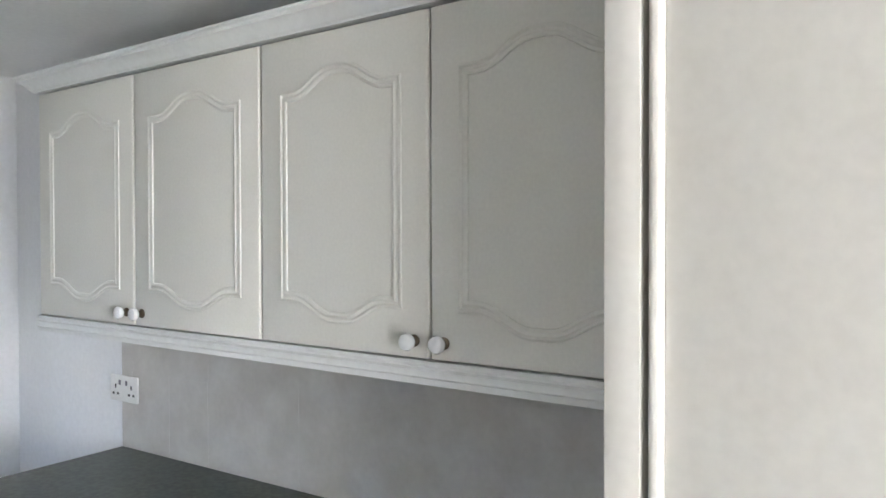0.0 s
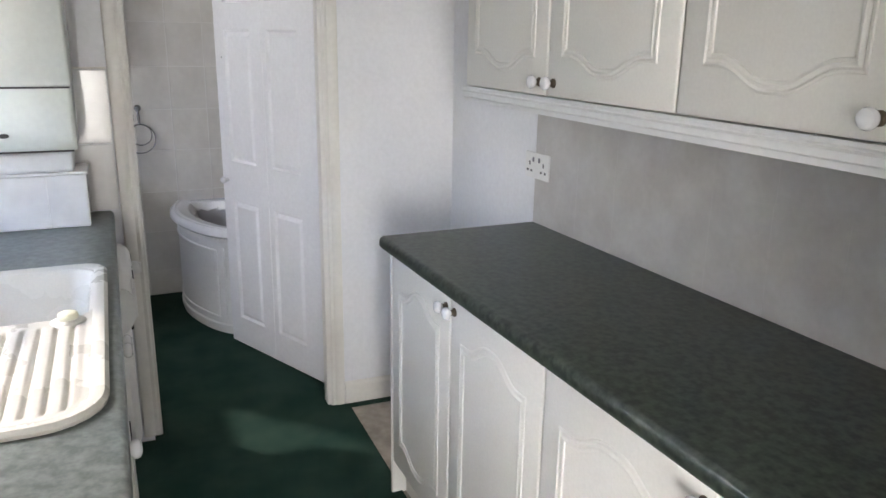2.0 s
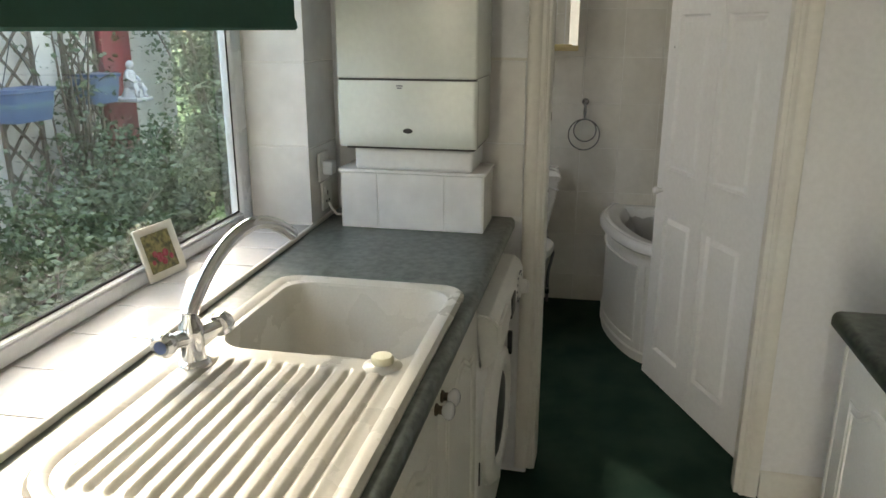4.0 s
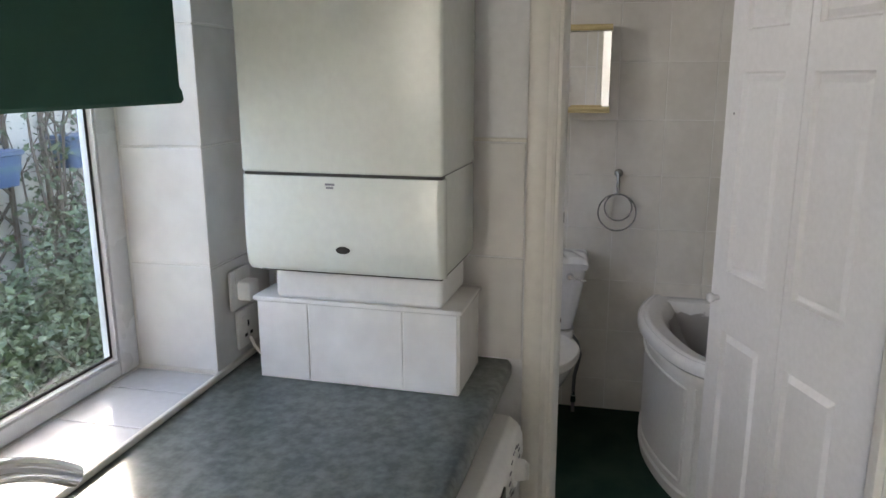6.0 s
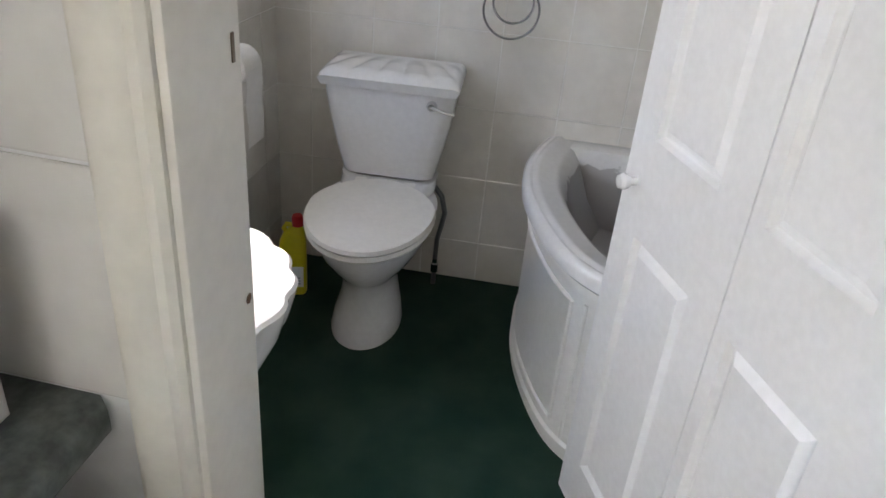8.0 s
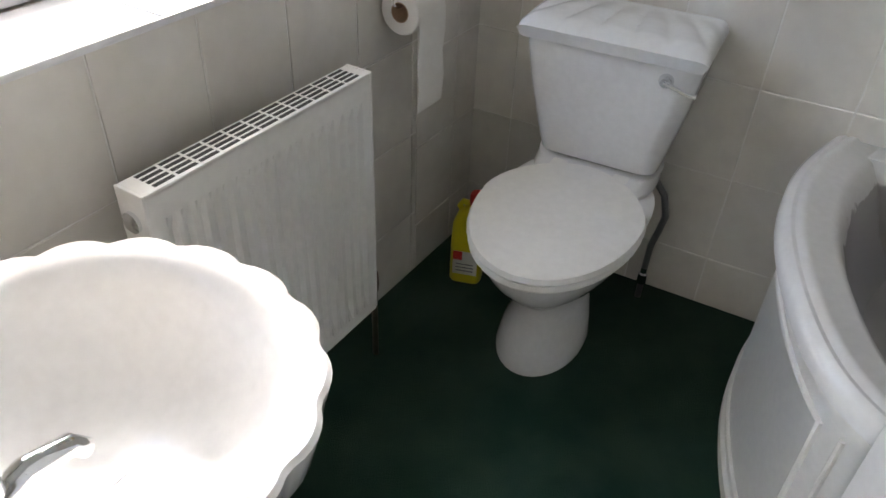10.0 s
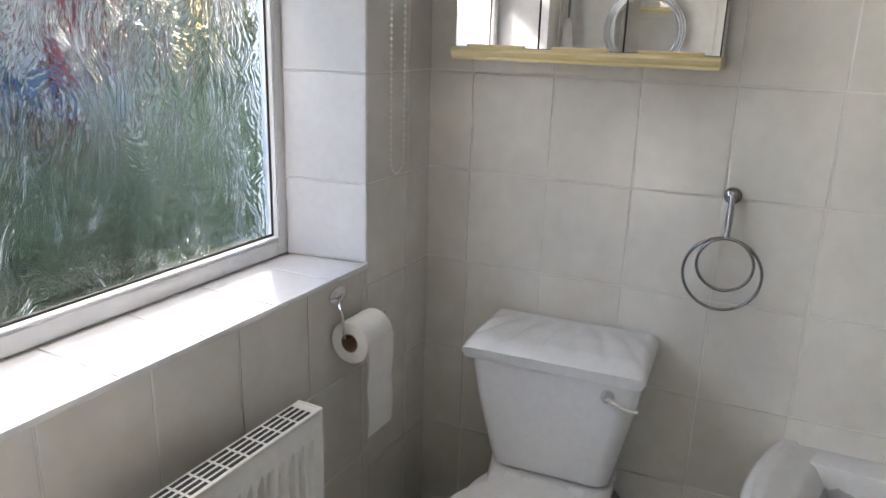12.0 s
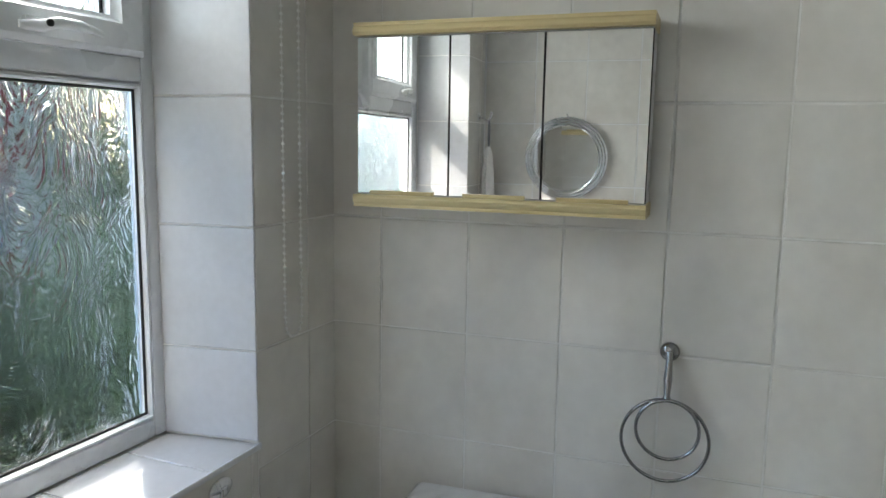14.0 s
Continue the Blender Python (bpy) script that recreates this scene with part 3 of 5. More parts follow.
def unit_door(x0, z0, x1, z1, y, ny, parent, knob_at=None):
    """A cream foil door in the plane y, facing ny, with a routed arched panel."""
    w, h = x1 - x0, z1 - z0
    d = part("cupboard_door", box(x0, y, z0, x1, y - 0.018 * ny, z1, 0.0055, seg=3), M_CAB, parent)
    path = [(x0 + u, y, z0 + v) for u, v in cathedral(w, h, 0.075, 0.105)]
    if ny > 0:
        path = path[::-1]
    part("routed_moulding", ridge(path, (0, ny, 0), 0.024, 0.0050, profile=((-0.5, -0.05), (-0.44, 0.6), (-0.2, 0.9), (-0.05, 0.25), (0.1, 0.15), (0.28, 0.75), (0.44, 0.5), (0.5, -0.05))), M_CAB, d)
    if knob_at:
        knob(knob_at[0], y, knob_at[1], ny, d)
    return d


UX = (-1.766, -1.265, -0.766, -0.290, 0.186)
UB, UT, UF = 1.362, 2.040, 1.800
for i in (0, 2):
    u = thing("wall_cupboard", "cream wall cupboard with two arched panel doors", "cupboard", group="wall cupboards")
    part("carcass", box(UX[i], UF + 0.027, UB, UX[i + 2] - 0.001, 2.05 + 0.035 * (UX[i] + 1.705), UT), M_CABW, u)
    for j in (i, i + 1):
        kx = UX[i + 1] + (-0.035 if j == i else 0.035)
        unit_door(UX[j] + 0.003, UB + 0.002, UX[j + 1] - 0.003, UT - 0.008, UF, -1, u, (kx, UB + 0.036))
corn = [(1.83, UT), (1.795, UT), (1.793, UT + 0.006), (1.786, UT + 0.010), (1.780, UT + 0.022), (1.765, UT + 0.036), (1.756, UT + 0.040), (1.756, UT + 0.050), (1.748, UT + 0.054), (1.748, UT + 0.060), (1.83, UT + 0.060)]
corn = [(1.83 - (1.83 - y) * 0.88, UT + (z - UT) * 0.78) for y, z in corn]
bm = loft([[(-1.766 - (1.83 - y) * 1.0, y, z) for y, z in corn], [(0.186, y, z) for y, z in corn]])
solid("cornice", bm, M_CABW, "white moulded cornice on the wall cupboards", "cornice")
pel = [(1.83, UB - 0.0005), (1.794, UB - 0.0005), (1.790, UB - 0.008), (1.794, UB - 0.013), (1.788, UB - 0.018), (1.788, UB - 0.030), (1.794, UB - 0.034), (1.796, UB - 0.046), (1.83, UB - 0.046)]
solid("light_pelmet", loft([[(UX[0], y, z) for y, z in pel], [(0.186, y, z) for y, z in pel]]), M_CABW, "white moulded pelmet under the wall cupboards", "pelmet")

# base cupboards below the dark worktop
BX = (-1.700, -1.262, -0.800, -0.310, 0.184)
BF = 1.530
for i in (0, 2):
    u = thing("base_cupboard", "cream base cupboard with two arched panel doors", "cupboard", m=RUN, group="base cupboards")
    part("carcass", box(BX[i] + 0.001, BF + 0.026, 0.12, BX[i + 2] - 0.001, 2.03, 0.868), M_CAB, u)
    part("plinth", box(BX[i] + 0.001, BF + 0.05, -0.006, BX[i + 2] - 0.001, BF + 0.066, 0.12), M_CAB, u)
    if i == 0:
        part("end_panel", box(BX[0] - 0.016, BF, -0.006, BX[0], 2.04, 0.868, 0.002), M_CAB, u)
    for j in (i, i + 1):
        kx = BX[i + 1] + (-0.026 if j == i else 0.026)
        unit_door(BX[j] + 0.003, 0.125, BX[j + 1] - 0.003, 0.862, BF, -1, u, (kx, 0.818))


def worktop(name, x0, x1, yf, yb, zt, front, mat, label, m=None, clip=0.0, hole=None):
    """A laminate top with a rolled front edge; front is +1 or -1, the way the edge faces along y."""
    t = 0.038
    r = 0.016
    prof = [(yb, zt - t), (yb, zt)]
    for k in range(7):
        a = radians(90 * k / 6)
        prof.append((yf - front * r + front * r * math.sin(a), zt - r + r * math.cos(a)))
    prof += [(yf, zt - t + 0.008), (yf - front * 0.006, zt - t)]
    xs = [x0, x1] if not hole else [x0, hole[0], hole[2], x1]
    bm = bmesh.new()
    if not hole:
        rings = []
        for x in (x0, x1):
            rings.append([(x, y, z) for y, z in prof])
        loft(rings, bm)
        if clip:
            cut = bmesh.ops.bisect_plane(bm, geom=bm.verts[:] + bm.edges[:] + bm.faces[:], plane_co=(x0 + clip, yf, 0), plane_no=(-1, front * 1.0, 0), clear_outer=True)
            bmesh.ops.edgeloop_fill(bm, edges=[e for e in cut["geom_cut"] if isinstance(e, bmesh.types.BMEdge)])
    return solid(name, bm, mat, label, "worktop", m)


worktop("worktop", -1.712, 0.184, 1.494, 2.046, 0.910, -1, M_DARKTOP, "dark green-black mottled laminate worktop on the base cupboards", RUN)

# splashback tiles behind it
splash = structure("trim_splashback", box(-1.716, 2.0485, 0.906, 0.185, 2.0555, 1.40), M_GROUTK, "pale marbled tile splashback", "splashback", RUN)
tile_field(splash, (0.185, 2.0485, 0), (-1, 0, 0), (0, 0, 1), steps(0, 1.901, 0.177, 0.185), [0.908, 1.165, 1.40], M_TILEK)

# tall unit at the end of the run
tall = thing("tall_cupboard", "cream tall larder cupboard with a plain door", "cupboard")
part("side_stile", box(0.190, 1.500, -0.006, 0.236, 2.05, 2.195, 0.003), M_CREAM, tall)
part("carcass", box(0.236, 1.535, -0.006, 1.30, 2.05, 2.195), M_CREAM, tall)
part("door_bead", box(0.245, 1.497, 0.05, 0.262, 1.533, 2.190, 0.006, seg=3), M_TRIM, tall)
part("plain_door", box(0.262, 1.507, 0.05, 1.29, 1.533, 2.190, 0.003), M_CREAM, tall)


def socket(m, gang=2, label="white plastic double socket", deep=True):
    """A surface socket; local x along the wall, y out of it, z up; origin at the centre of its back."""
    w = 0.146 if gang == 2 else 0.086
    d0 = 0.032 if deep else 0.001
    s = thing("socket", label, "socket", m)
    if deep:
        part("back_box", box(-w / 2 + 0.002, 0, -0.041, w / 2 - 0.002, d0, 0.041, 0.003), M_PLASTIC, s)
    part("faceplate", box(-w / 2, d0, -0.043, w / 2, d0 + 0.008, 0.043, 0.003), M_PLASTIC, s)
    for g in range(gang):
        cx = 0 if gang == 1 else (-0.042 if g == 0 else 0.042)
        for dx, dz, a, b in ((0, 0.006, 0.0035, 0.0065), (-0.012, -0.018, 0.0055, 0.0035), (0.012, -0.018, 0.0055, 0.0035)):
            part("pin_slot", box(cx + dx - a, d0 + 0.0075, dz - b, cx + dx + a, d0 + 0.0085, dz + b), M_BLACK, s)
        part("rocker_switch", box(cx + (0.024 if g == 0 else -0.024) - 0.005, d0 + 0.008, 0.012, cx + (0.024 if g == 0 else -0.024) + 0.005, d0 + 0.0115, 0.028, 0.002), M_GREY if gang == 2 else M_PLASTIC, s)
    return s


socket(RUN @ pose(-1.694, 2.0475, 1.103, 0, 0, 180), 2, "white plastic double socket on the splashback edge", False)

cl = thing("ceiling_light", "white fluorescent batten light on the kitchen ceiling", "ceiling light")
part("diffuser", box(-1.395, 1.305, 2.128, -0.16, 1.400, 2.175, 0.010, seg=3), M_PLASTIC, cl)
part("base", box(-1.39, 1.325, 2.1755, -0.165, 1.38, 2.199, 0.002), M_UPVC, cl)
for x in (-1.403, -0.160):
    part("end_cap", box(x, 1.302, 2.125, x + 0.008, 1.403, 2.178, 0.002), M_GREY, cl)

# window side: worktop, sink, units
TOPX0, TOPX1, TF = -2.353, -0.36, 0.730
SX0, SX1, SY0, SY1 = -1.632, -0.722, 0.258, 0.705
bm = bmesh.new()
t_r = 0.014
prof = [(0.145, 0.872), (0.145, 0.910)] + [(TF - t_r + t_r * math.sin(radians(15 * k)), 0.910 - t_r + t_r * math.cos(radians(15 * k))) for k in range(7)] + [(TF, 0.880), (TF - 0.006, 0.872)]
for xa, xb in ((TOPX0, SX0 + 0.02), (SX1 - 0.06, TOPX1)):
    loft([[(x, y, z) for y, z in prof] for x in (xa, xb)], bm)
loft([[(x, y, z) for y, z in [(0.145, 0.872), (0.145, 0.910), (SY0 + 0.03, 0.910), (SY0 + 0.03, 0.872)]] for x in (SX0 + 0.02, SX1 - 0.06)], bm)
loft([[(x, y, z) for y, z in [(SY1 - 0.03, 0.872), (SY1 - 0.03, 0.910)] + prof[2:]] for x in (SX0 + 0.02, SX1 - 0.06)], bm)
cut = bmesh.ops.bisect_plane(bm, geom=bm.verts[:] + bm.edges[:] + bm.faces[:], plane_co=(-2.340, 0.722, 0), plane_no=(-0.80, 0.6, 0), clear_outer=True)
bmesh.ops.edgeloop_fill(bm, edges=[e for e in cut["geom_cut"] if isinstance(e, bmesh.types.BMEdge)])
solid("worktop", bm, M_TOP, "grey-green mottled laminate worktop under the kitchen window", "worktop", KIT)

sink = thing("sink", "cream composite sink with a ribbed drainer", "sink", KIT)
ZS = 0.911
BWL = (-1.600, 0.300, -1.222, 0.676)   # bowl opening
bm = bmesh.new()
RIM = [0.105, 0.06, 0.06, 0.115]
rim = [rounded(SX0 + d, SY0 + d, SX1 - d, SY1 - d, [q - d for q in RIM], ZS + h) for d, h in ((0, 0), (-0.001, 0.007), (0.006, 0.014), (0.020, 0.015), (0.030, 0.0085), (0.036, 0.003))]
loft(rim, bm, cap0=False, cap1=False)
part("rim", bm, M_SINK, sink)
# deck around the bowl: strips that leave the bowl open
bm = bmesh.new()
X0, Y0, X1, Y1 = SX0 + 0.028, SY0 + 0.028, SX1 - 0.028, SY1 - 0.028
outer = rounded(X0, Y0, BWL[2] + 0.03, Y1, [0.01, 0.034, 0.034, 0.01], ZS + 0.0085)
inner = rounded(*BWL, 0.06, ZS + 0.0085)
vo, vi = [bm.verts.new(p) for p in outer], [bm.verts.new(p) for p in inner]
for k in range(len(vo)):
    bm.faces.new((vo[k], vo[(k + 1) % len(vo)], vi[(k + 1) % len(vi)], vi[k]))
bowl = [rounded(*BWL, 0.06, ZS + 0.0085), rounded(BWL[0] + 0.004, BWL[1] + 0.004, BWL[2] - 0.004, BWL[3] - 0.004, 0.06, ZS + 0.002), rounded(BWL[0] + 0.014, BWL[1] + 0.014, BWL[2] - 0.014, BWL[3] - 0.014, 0.06, ZS - 0.13), rounded(BWL[0] + 0.03, BWL[1] + 0.03, BWL[2] - 0.03, BWL[3] - 0.03, 0.055, ZS - 0.158), rounded(BWL[0] + 0.07, BWL[1] + 0.07, BWL[2] - 0.07, BWL[3] - 0.07, 0.04, ZS - 0.165)]
loft(bowl, bm, cap0=False)
part("bowl", bm, M_SINK, sink, "deep cream bowl")
# drainer: a grid whose height carries the ribs, which fan across the drainer
bm = bmesh.new()
nx, ny = 60, 190
gx0, gx1, gy0, gy1 = BWL[2] + 0.029, X1, Y0, Y1
RC = 0.085
grid = []
for i in range(nx + 1):
    row = []
    for j in range(ny + 1):
        x, y = gx0 + (gx1 - gx0) * i / nx, gy0 + (gy1 - gy0) * j / ny
        lim = 0.0
        if x > gx1 - RC:
            lim = RC - math.sqrt(max(0.0, RC ** 2 - (x - gx1 + RC) ** 2))
            y = gy0 + lim + (gy1 - gy0 - 2 * lim) * j / ny
        edge = min(1.0, max(0.0, (y - gy0 - lim - 0.022) / 0.010)) * min(1.0, max(0.0, (gy1 - lim - 0.014 - y) / 0.010)) * min(1.0, max(0.0, (x - gx0 - 0.012) / 0.012)) * min(1.0, max(0.0, (gx1 - 0.022 - x) / 0.012))
        rib = 1 - (0.5 - 0.5 * math.cos(2 * math.pi * (y - gy0 - 0.035) / 0.0305)) ** 4
        row.append(bm.verts.new((x, y, ZS + 0.0085 - edge * (0.0085 - 0.0085 * rib) + edge * 0.002)))
    grid.append(row)
for i in range(nx):
    for j in range(ny):
        bm.faces.new((grid[i][j], grid[i + 1][j], grid[i + 1][j + 1], grid[i][j + 1]))
part("drainer", bm, M_SINK, sink, "ribbed drainer")
ov = part("overflow_boss", lathe([(0.036, 0), (0.034, 0.004), (0.026, 0.008), (0.024, 0.009)], sides=20, m=pose(-1.205, 0.630, ZS + 0.006)), M_SINK, sink)
part("overflow_cap", lathe([(0.019, 0), (0.020, 0.004), (0.020, 0.010), (0.017, 0.014), (0.004, 0.015)], sides=20, m=pose(-1.205, 0.630, ZS + 0.014)), M_CAPC, ov, "yellowed plug cap")
part("waste", lathe([(0.036, 0), (0.035, 0.003), (0.02, 0.001), (0.004, 0.0015)], sides=24, m=pose(-1.405, 0.52, ZS - 0.166)), M_CHROME, sink)

tap = thing("mixer_tap", "chrome swan-neck kitchen mixer tap with two blue-topped levers", "tap", KIT @ pose(-1.148, 0.306, ZS + 0.006))
part("body", lathe([(0.030, 0), (0.029, 0.006), (0.022, 0.012), (0.020, 0.03), (0.022, 0.055), (0.021, 0.075), (0.014, 0.085), (0.013, 0.10)], sides=24), M_CHROME, tap)
sp = []
for k in range(19):
    a = k / 18
    # rises, leans over the bowl, and turns down at its tip
    z = 0.09 + 0.118 * math.sin(min(a * 1.45, 1.0) * math.pi * 0.5) - (max(0, a - 0.66) / 0.34) ** 2 * 0.050
    sp.append((-(a ** 1.15) * 0.300, (a ** 1.5) * 0.065, z))
part("spout", tube(sp, [0.0135] * 17 + [0.0135, 0.0135], sides=16), M_CHROME, tap)
for sx, dy in ((0.050, -0.01), (-0.042, 0.018)):
    lv = part("lever", tube([(0, 0, 0.052), (sx * 0.55, dy, 0.056), (sx, dy * 1.6, 0.058)], [0.014, 0.015, 0.013], sides=16), M_CHROME, tap)
    bmm = lathe([(0.019, -0.012), (0.022, -0.004), (0.022, 0.008), (0.016, 0.014)], sides=18, m=pose(sx * 1.12, dy * 1.7, 0.059, 0, 90 if sx > 0 else -90, 0))
    part("lever_cap", bmm, M_CHROME, lv)
    part("index", lathe([(0.012, 0), (0.011, 0.002)], sides=14, m=pose(sx * 1.12 + (0.0135 if sx > 0 else -0.0135), dy * 1.7, 0.059, 0, 90 if sx > 0 else -90, 0)), M_BLUE, lv)

# units below
su = thing("sink_unit", "cream base cupboard below the sink", "cupboard", KIT)
part("carcass", box(-1.735, 0.16, 0.12, -0.37, 0.690, 0.735), M_CAB, su)
part("carcass_front", box(-1.735, 0.66, 0.735, -0.37, 0.690, 0.870), M_CAB, su)
part("plinth", box(-1.735, 0.62, 0.001, -0.37, 0.64, 0.12), M_CAB, su)
LX = (-1.735, -1.285, -0.835, -0.372)
for j, kx in ((0, LX[1] - 0.026), (1, LX[1] + 0.026), (2, LX[2] + 0.03)):
    unit_door(LX[j] + 0.002, 0.125, LX[j + 1] - 0.002, 0.862, 0.712, 1, su, (kx, 0.815))

wm = thing("washing_machine", "white front-loading washing machine under the worktop", "washing machine", KIT @ Matrix.Translation((0, 0.0, -0.008)) @ Matrix.Diagonal((1, 1, 0.960, 1)))
WX0, WX1 = -2.285, -1.742
part("cabinet", box(WX0, 0.20, 0.0125, WX1, 0.715, 0.848, 0.022, seg=4), M_PLASTIC, wm)
bm = extrude_profile([(0.7155, 0.70), (0.722, 0.70), (0.745, 0.715), (0.768, 0.76), (0.765, 0.82), (0.748, 0.8445), (0.728, 0.8515), (0.60, 0.8515), (0.60, 0.825), (0.7155, 0.825)], WX0 + 0.002, WX1 - 0.002)
bmesh.ops.bevel(bm, geom=bm.edges[:], offset=0.006, segments=2, affect="EDGES")
fascia = part("fascia", bm, M_PLASTIC, wm, "bowed white control panel")
dial = part("dial", lathe([(0.036, 0), (0.036, 0.004), (0.024, 0.007), (0.021, 0.024), (0.018, 0.027)], sides=28, m=pose(-2.165, 0.764, 0.785, -83)), M_PLASTIC, wm)
part("dial_grip", box(-2.169, 0.786, 0.766, -2.161, 0.797, 0.804, 0.002), M_PLASTIC, dial)
for k in range(14):
    a = radians(360 * k / 14)
    part("printed_mark", box(-2.165 + 0.056 * math.cos(a) - 0.008, 0.7672, 0.785 + 0.046 * math.sin(a) - 0.0014, -2.165 + 0.056 * math.cos(a) + 0.008, 0.7690, 0.785 + 0.046 * math.sin(a) + 0.0014), M_GREY, fascia)
part("display", box(-2.055, 0.764, 0.752, -1.975, 0.7695, 0.812, 0.002), M_BLACK, fascia)
part("drawer", box(-1.90, 0.760, 0.752, -1.755, 0.770, 0.83, 0.003), M_PLASTIC, wm)
port = part("porthole_door", lathe([(0.21, 0), (0.21, 0.014), (0.195, 0.030), (0.175, 0.034), (0.15, 0.030), (0.14, 0.016)], sides=40, m=pose(-2.01, 0.715, 0.43, -90)), M_PLASTIC, wm)
part("porthole_glass", lathe([(0.141, 0.016), (0.12, 0.024), (0.06, 0.030), (0.005, 0.032)], sides=36, m=pose(-2.01, 0.715, 0.43, -90)), M_BLACK, port)
part("door_handle", box(-2.135, 0.742, 0.575, -2.115, 0.756, 0.650, 0.004), M_BLACK, port)
part("filter_flap", box(-1.87, 0.714, 0.06, -1.77, 0.719, 0.16, 0.002), M_PLASTIC, wm)
part("flap_slot", box(-1.780, 0.713, 0.335, -1.770, 0.7185, 0.405, 0.002), M_BLACK, wm)

# pipe boxing, boiler
pb = thing("pipe_boxing", "tiled boxing below the boiler on the worktop", "boxing", KIT)
part("core", box(-2.300, 0.236, 0.911, -2.124, 0.660, 1.077), M_GROUT, pb)
tile_field(pb, (-2.124, 0.236, 0), (0, 1, 0), (0, 0, 1), [0, 0.113, 0.313, 0.424], [0.912, 1.078], M_TILEK)
tile_field(pb, (-2.124, 0.660, 0), (-1, 0, 0), (0, 0, 1), [0, 0.176], [0.912, 1.078], M_TILEK)
part("cap_trim", box(-2.300, 0.229, 1.0775, -2.115, 0.669, 1.088, 0.004), M_TILEK, pb)
part("pipe_cover", box(-2.296, 0.285, 1.088, -2.112, 0.632, 1.152, 0.012, seg=3), M_CABW, pb)
part("timber_batten", box(-2.352, 0.28, 0.9115, -2.303, 0.600, 1.30, 0.001), M_WOOD, pb, "raw brown timber batten")
boi = thing("boiler", "pale cream wall-hung gas boiler over the worktop", "boiler", KIT)
part("case", box(-2.302, 0.262, 1.350, -2.049, 0.651, 1.98, 0.007, seg=3), M_BOILER, boi)
part("case_back", box(-2.302, 0.264, 1.165, -2.075, 0.649, 1.350, 0.004), M_BOILER, boi)
rings = []
for z, d in ((1.345, 0.0), (1.30, 0.004), (1.22, 0.006), (1.175, 0.001), (1.164, -0.010)):
    rings.append(rounded(-2.074, 0.262, -2.047 + d, 0.652, [0.012, 0.002, 0.002, 0.012], z, seg=4))
# black strip set in the seam to draw its shade
part("case_gap_shade", box(-2.300, 0.266, 1.3445, -2.0535, 0.6475, 1.3505), M_BLACK, boi)
door_b = part("drop_door", loft(rings), M_BOILER, boi)
part("badge", lathe([(0.014, 0), (0.013, 0.002), (0.004, 0.0025)], sides=20, m=pose(-2.0405, 0.463, 1.212, 0, 90, 0) @ Matrix.Diagonal((0.5, 1, 1, 1))), M_BLACK, door_b, "dark oval badge")
for k, w in enumerate((0.009, 0.007)):
    part("printed_mark", box(-2.0462, 0.440 - w, 1.330 - k * 0.006, -2.0440, 0.440 + w, 1.3335 - k * 0.006), M_GREY, door_b)
# black slab puts the dark gap's shade below the case
part("underside_shade", box(-2.29, 0.275, 1.155, -2.08, 0.640, 1.166), M_BLACK, boi)

sk1 = socket(GARDEN @ pose(-2.196, 0.147, 1.078), 1, "white plastic socket with a plug beside the boiler", False)
sk2 = socket(GARDEN @ pose(-2.215, 0.147, 0.985), 1, "white plastic switch beside the boiler", False)
part("plug", box(-0.022, 0.009, -0.024, 0.022, 0.040, 0.018, 0.005), M_PLASTIC, sk1)
cb = tube([(-2.215, 0.160, 0.960), (-2.212, 0.170, 0.94), (-2.21, 0.185, 0.925), (-2.235, 0.195, 0.918), (-2.255, 0.19, 0.917)], 0.004)
solid("cable", cb, M_PLASTIC, "short white mains cable below the socket", "cable", GARDEN)

# card frame on the sill
cf = thing("photo_frame", "ivory card frame with a small flower picture on the sill", "photo frame", GARDEN @ pose(-1.572, -0.018, 0.9190, 0, 0, 171))
M_PIC = material("flower_picture", (0.34, 0.30, 0.13), 0.4, tint=(0.09, 0.09, 0.045), scale=75, amount=1.0, fine=160)
M_PINK = material("pink_print", (0.50, 0.10, 0.14), 0.4, tint=(0.34, 0.04, 0.06), scale=120, amount=1.0)
LEAN = pose(0, 0, 0.0015, -17)
bm = box(-0.066, 0, 0, 0.066, 0.005, 0.126, 0.0018)
bmesh.ops.transform(bm, matrix=LEAN, verts=bm.verts)
part("card", bm, M_CAPI, cf)
bm = box(-0.050, -0.0022, 0.018, 0.040, 0.001, 0.108)
bmesh.ops.transform(bm, matrix=LEAN, verts=bm.verts)
part("picture", bm, M_PIC, cf, "small picture of pink flowers")
for fx, fz, fr in ((-0.012, 0.050, 0.012), (0.008, 0.056, 0.010), (-0.026, 0.060, 0.008), (-0.002, 0.038, 0.009), (0.024, 0.044, 0.007), (-0.036, 0.042, 0.006)):
    part("printed_flower", lathe([(fr, 0), (fr * 0.9, 0.0012), (fr * 0.4, 0.0015)], sides=9, m=LEAN @ pose(fx, -0.0022, fz, 90)), M_PINK, cf)
part("back_stay", loft([[(-0.02, 0.052, 0.0), (0.02, 0.052, 0.0), (0.02, 0.055, 0.0), (-0.02, 0.055, 0.0)], [(-0.02, 0.034, 0.092), (0.02, 0.034, 0.092), (0.02, 0.037, 0.092), (-0.02, 0.037, 0.092)]]), M_CAPI, cf)


# ---------- the bifold door ----------
DA = math.degrees(math.atan2(1.212 - 1.513, -3.235 + 2.585))
bd = thing("bifold_door", "white six-panel bifold door standing open into the bathroom", "door", pose(-2.585, 1.513, 0.012, 0, 0, DA))
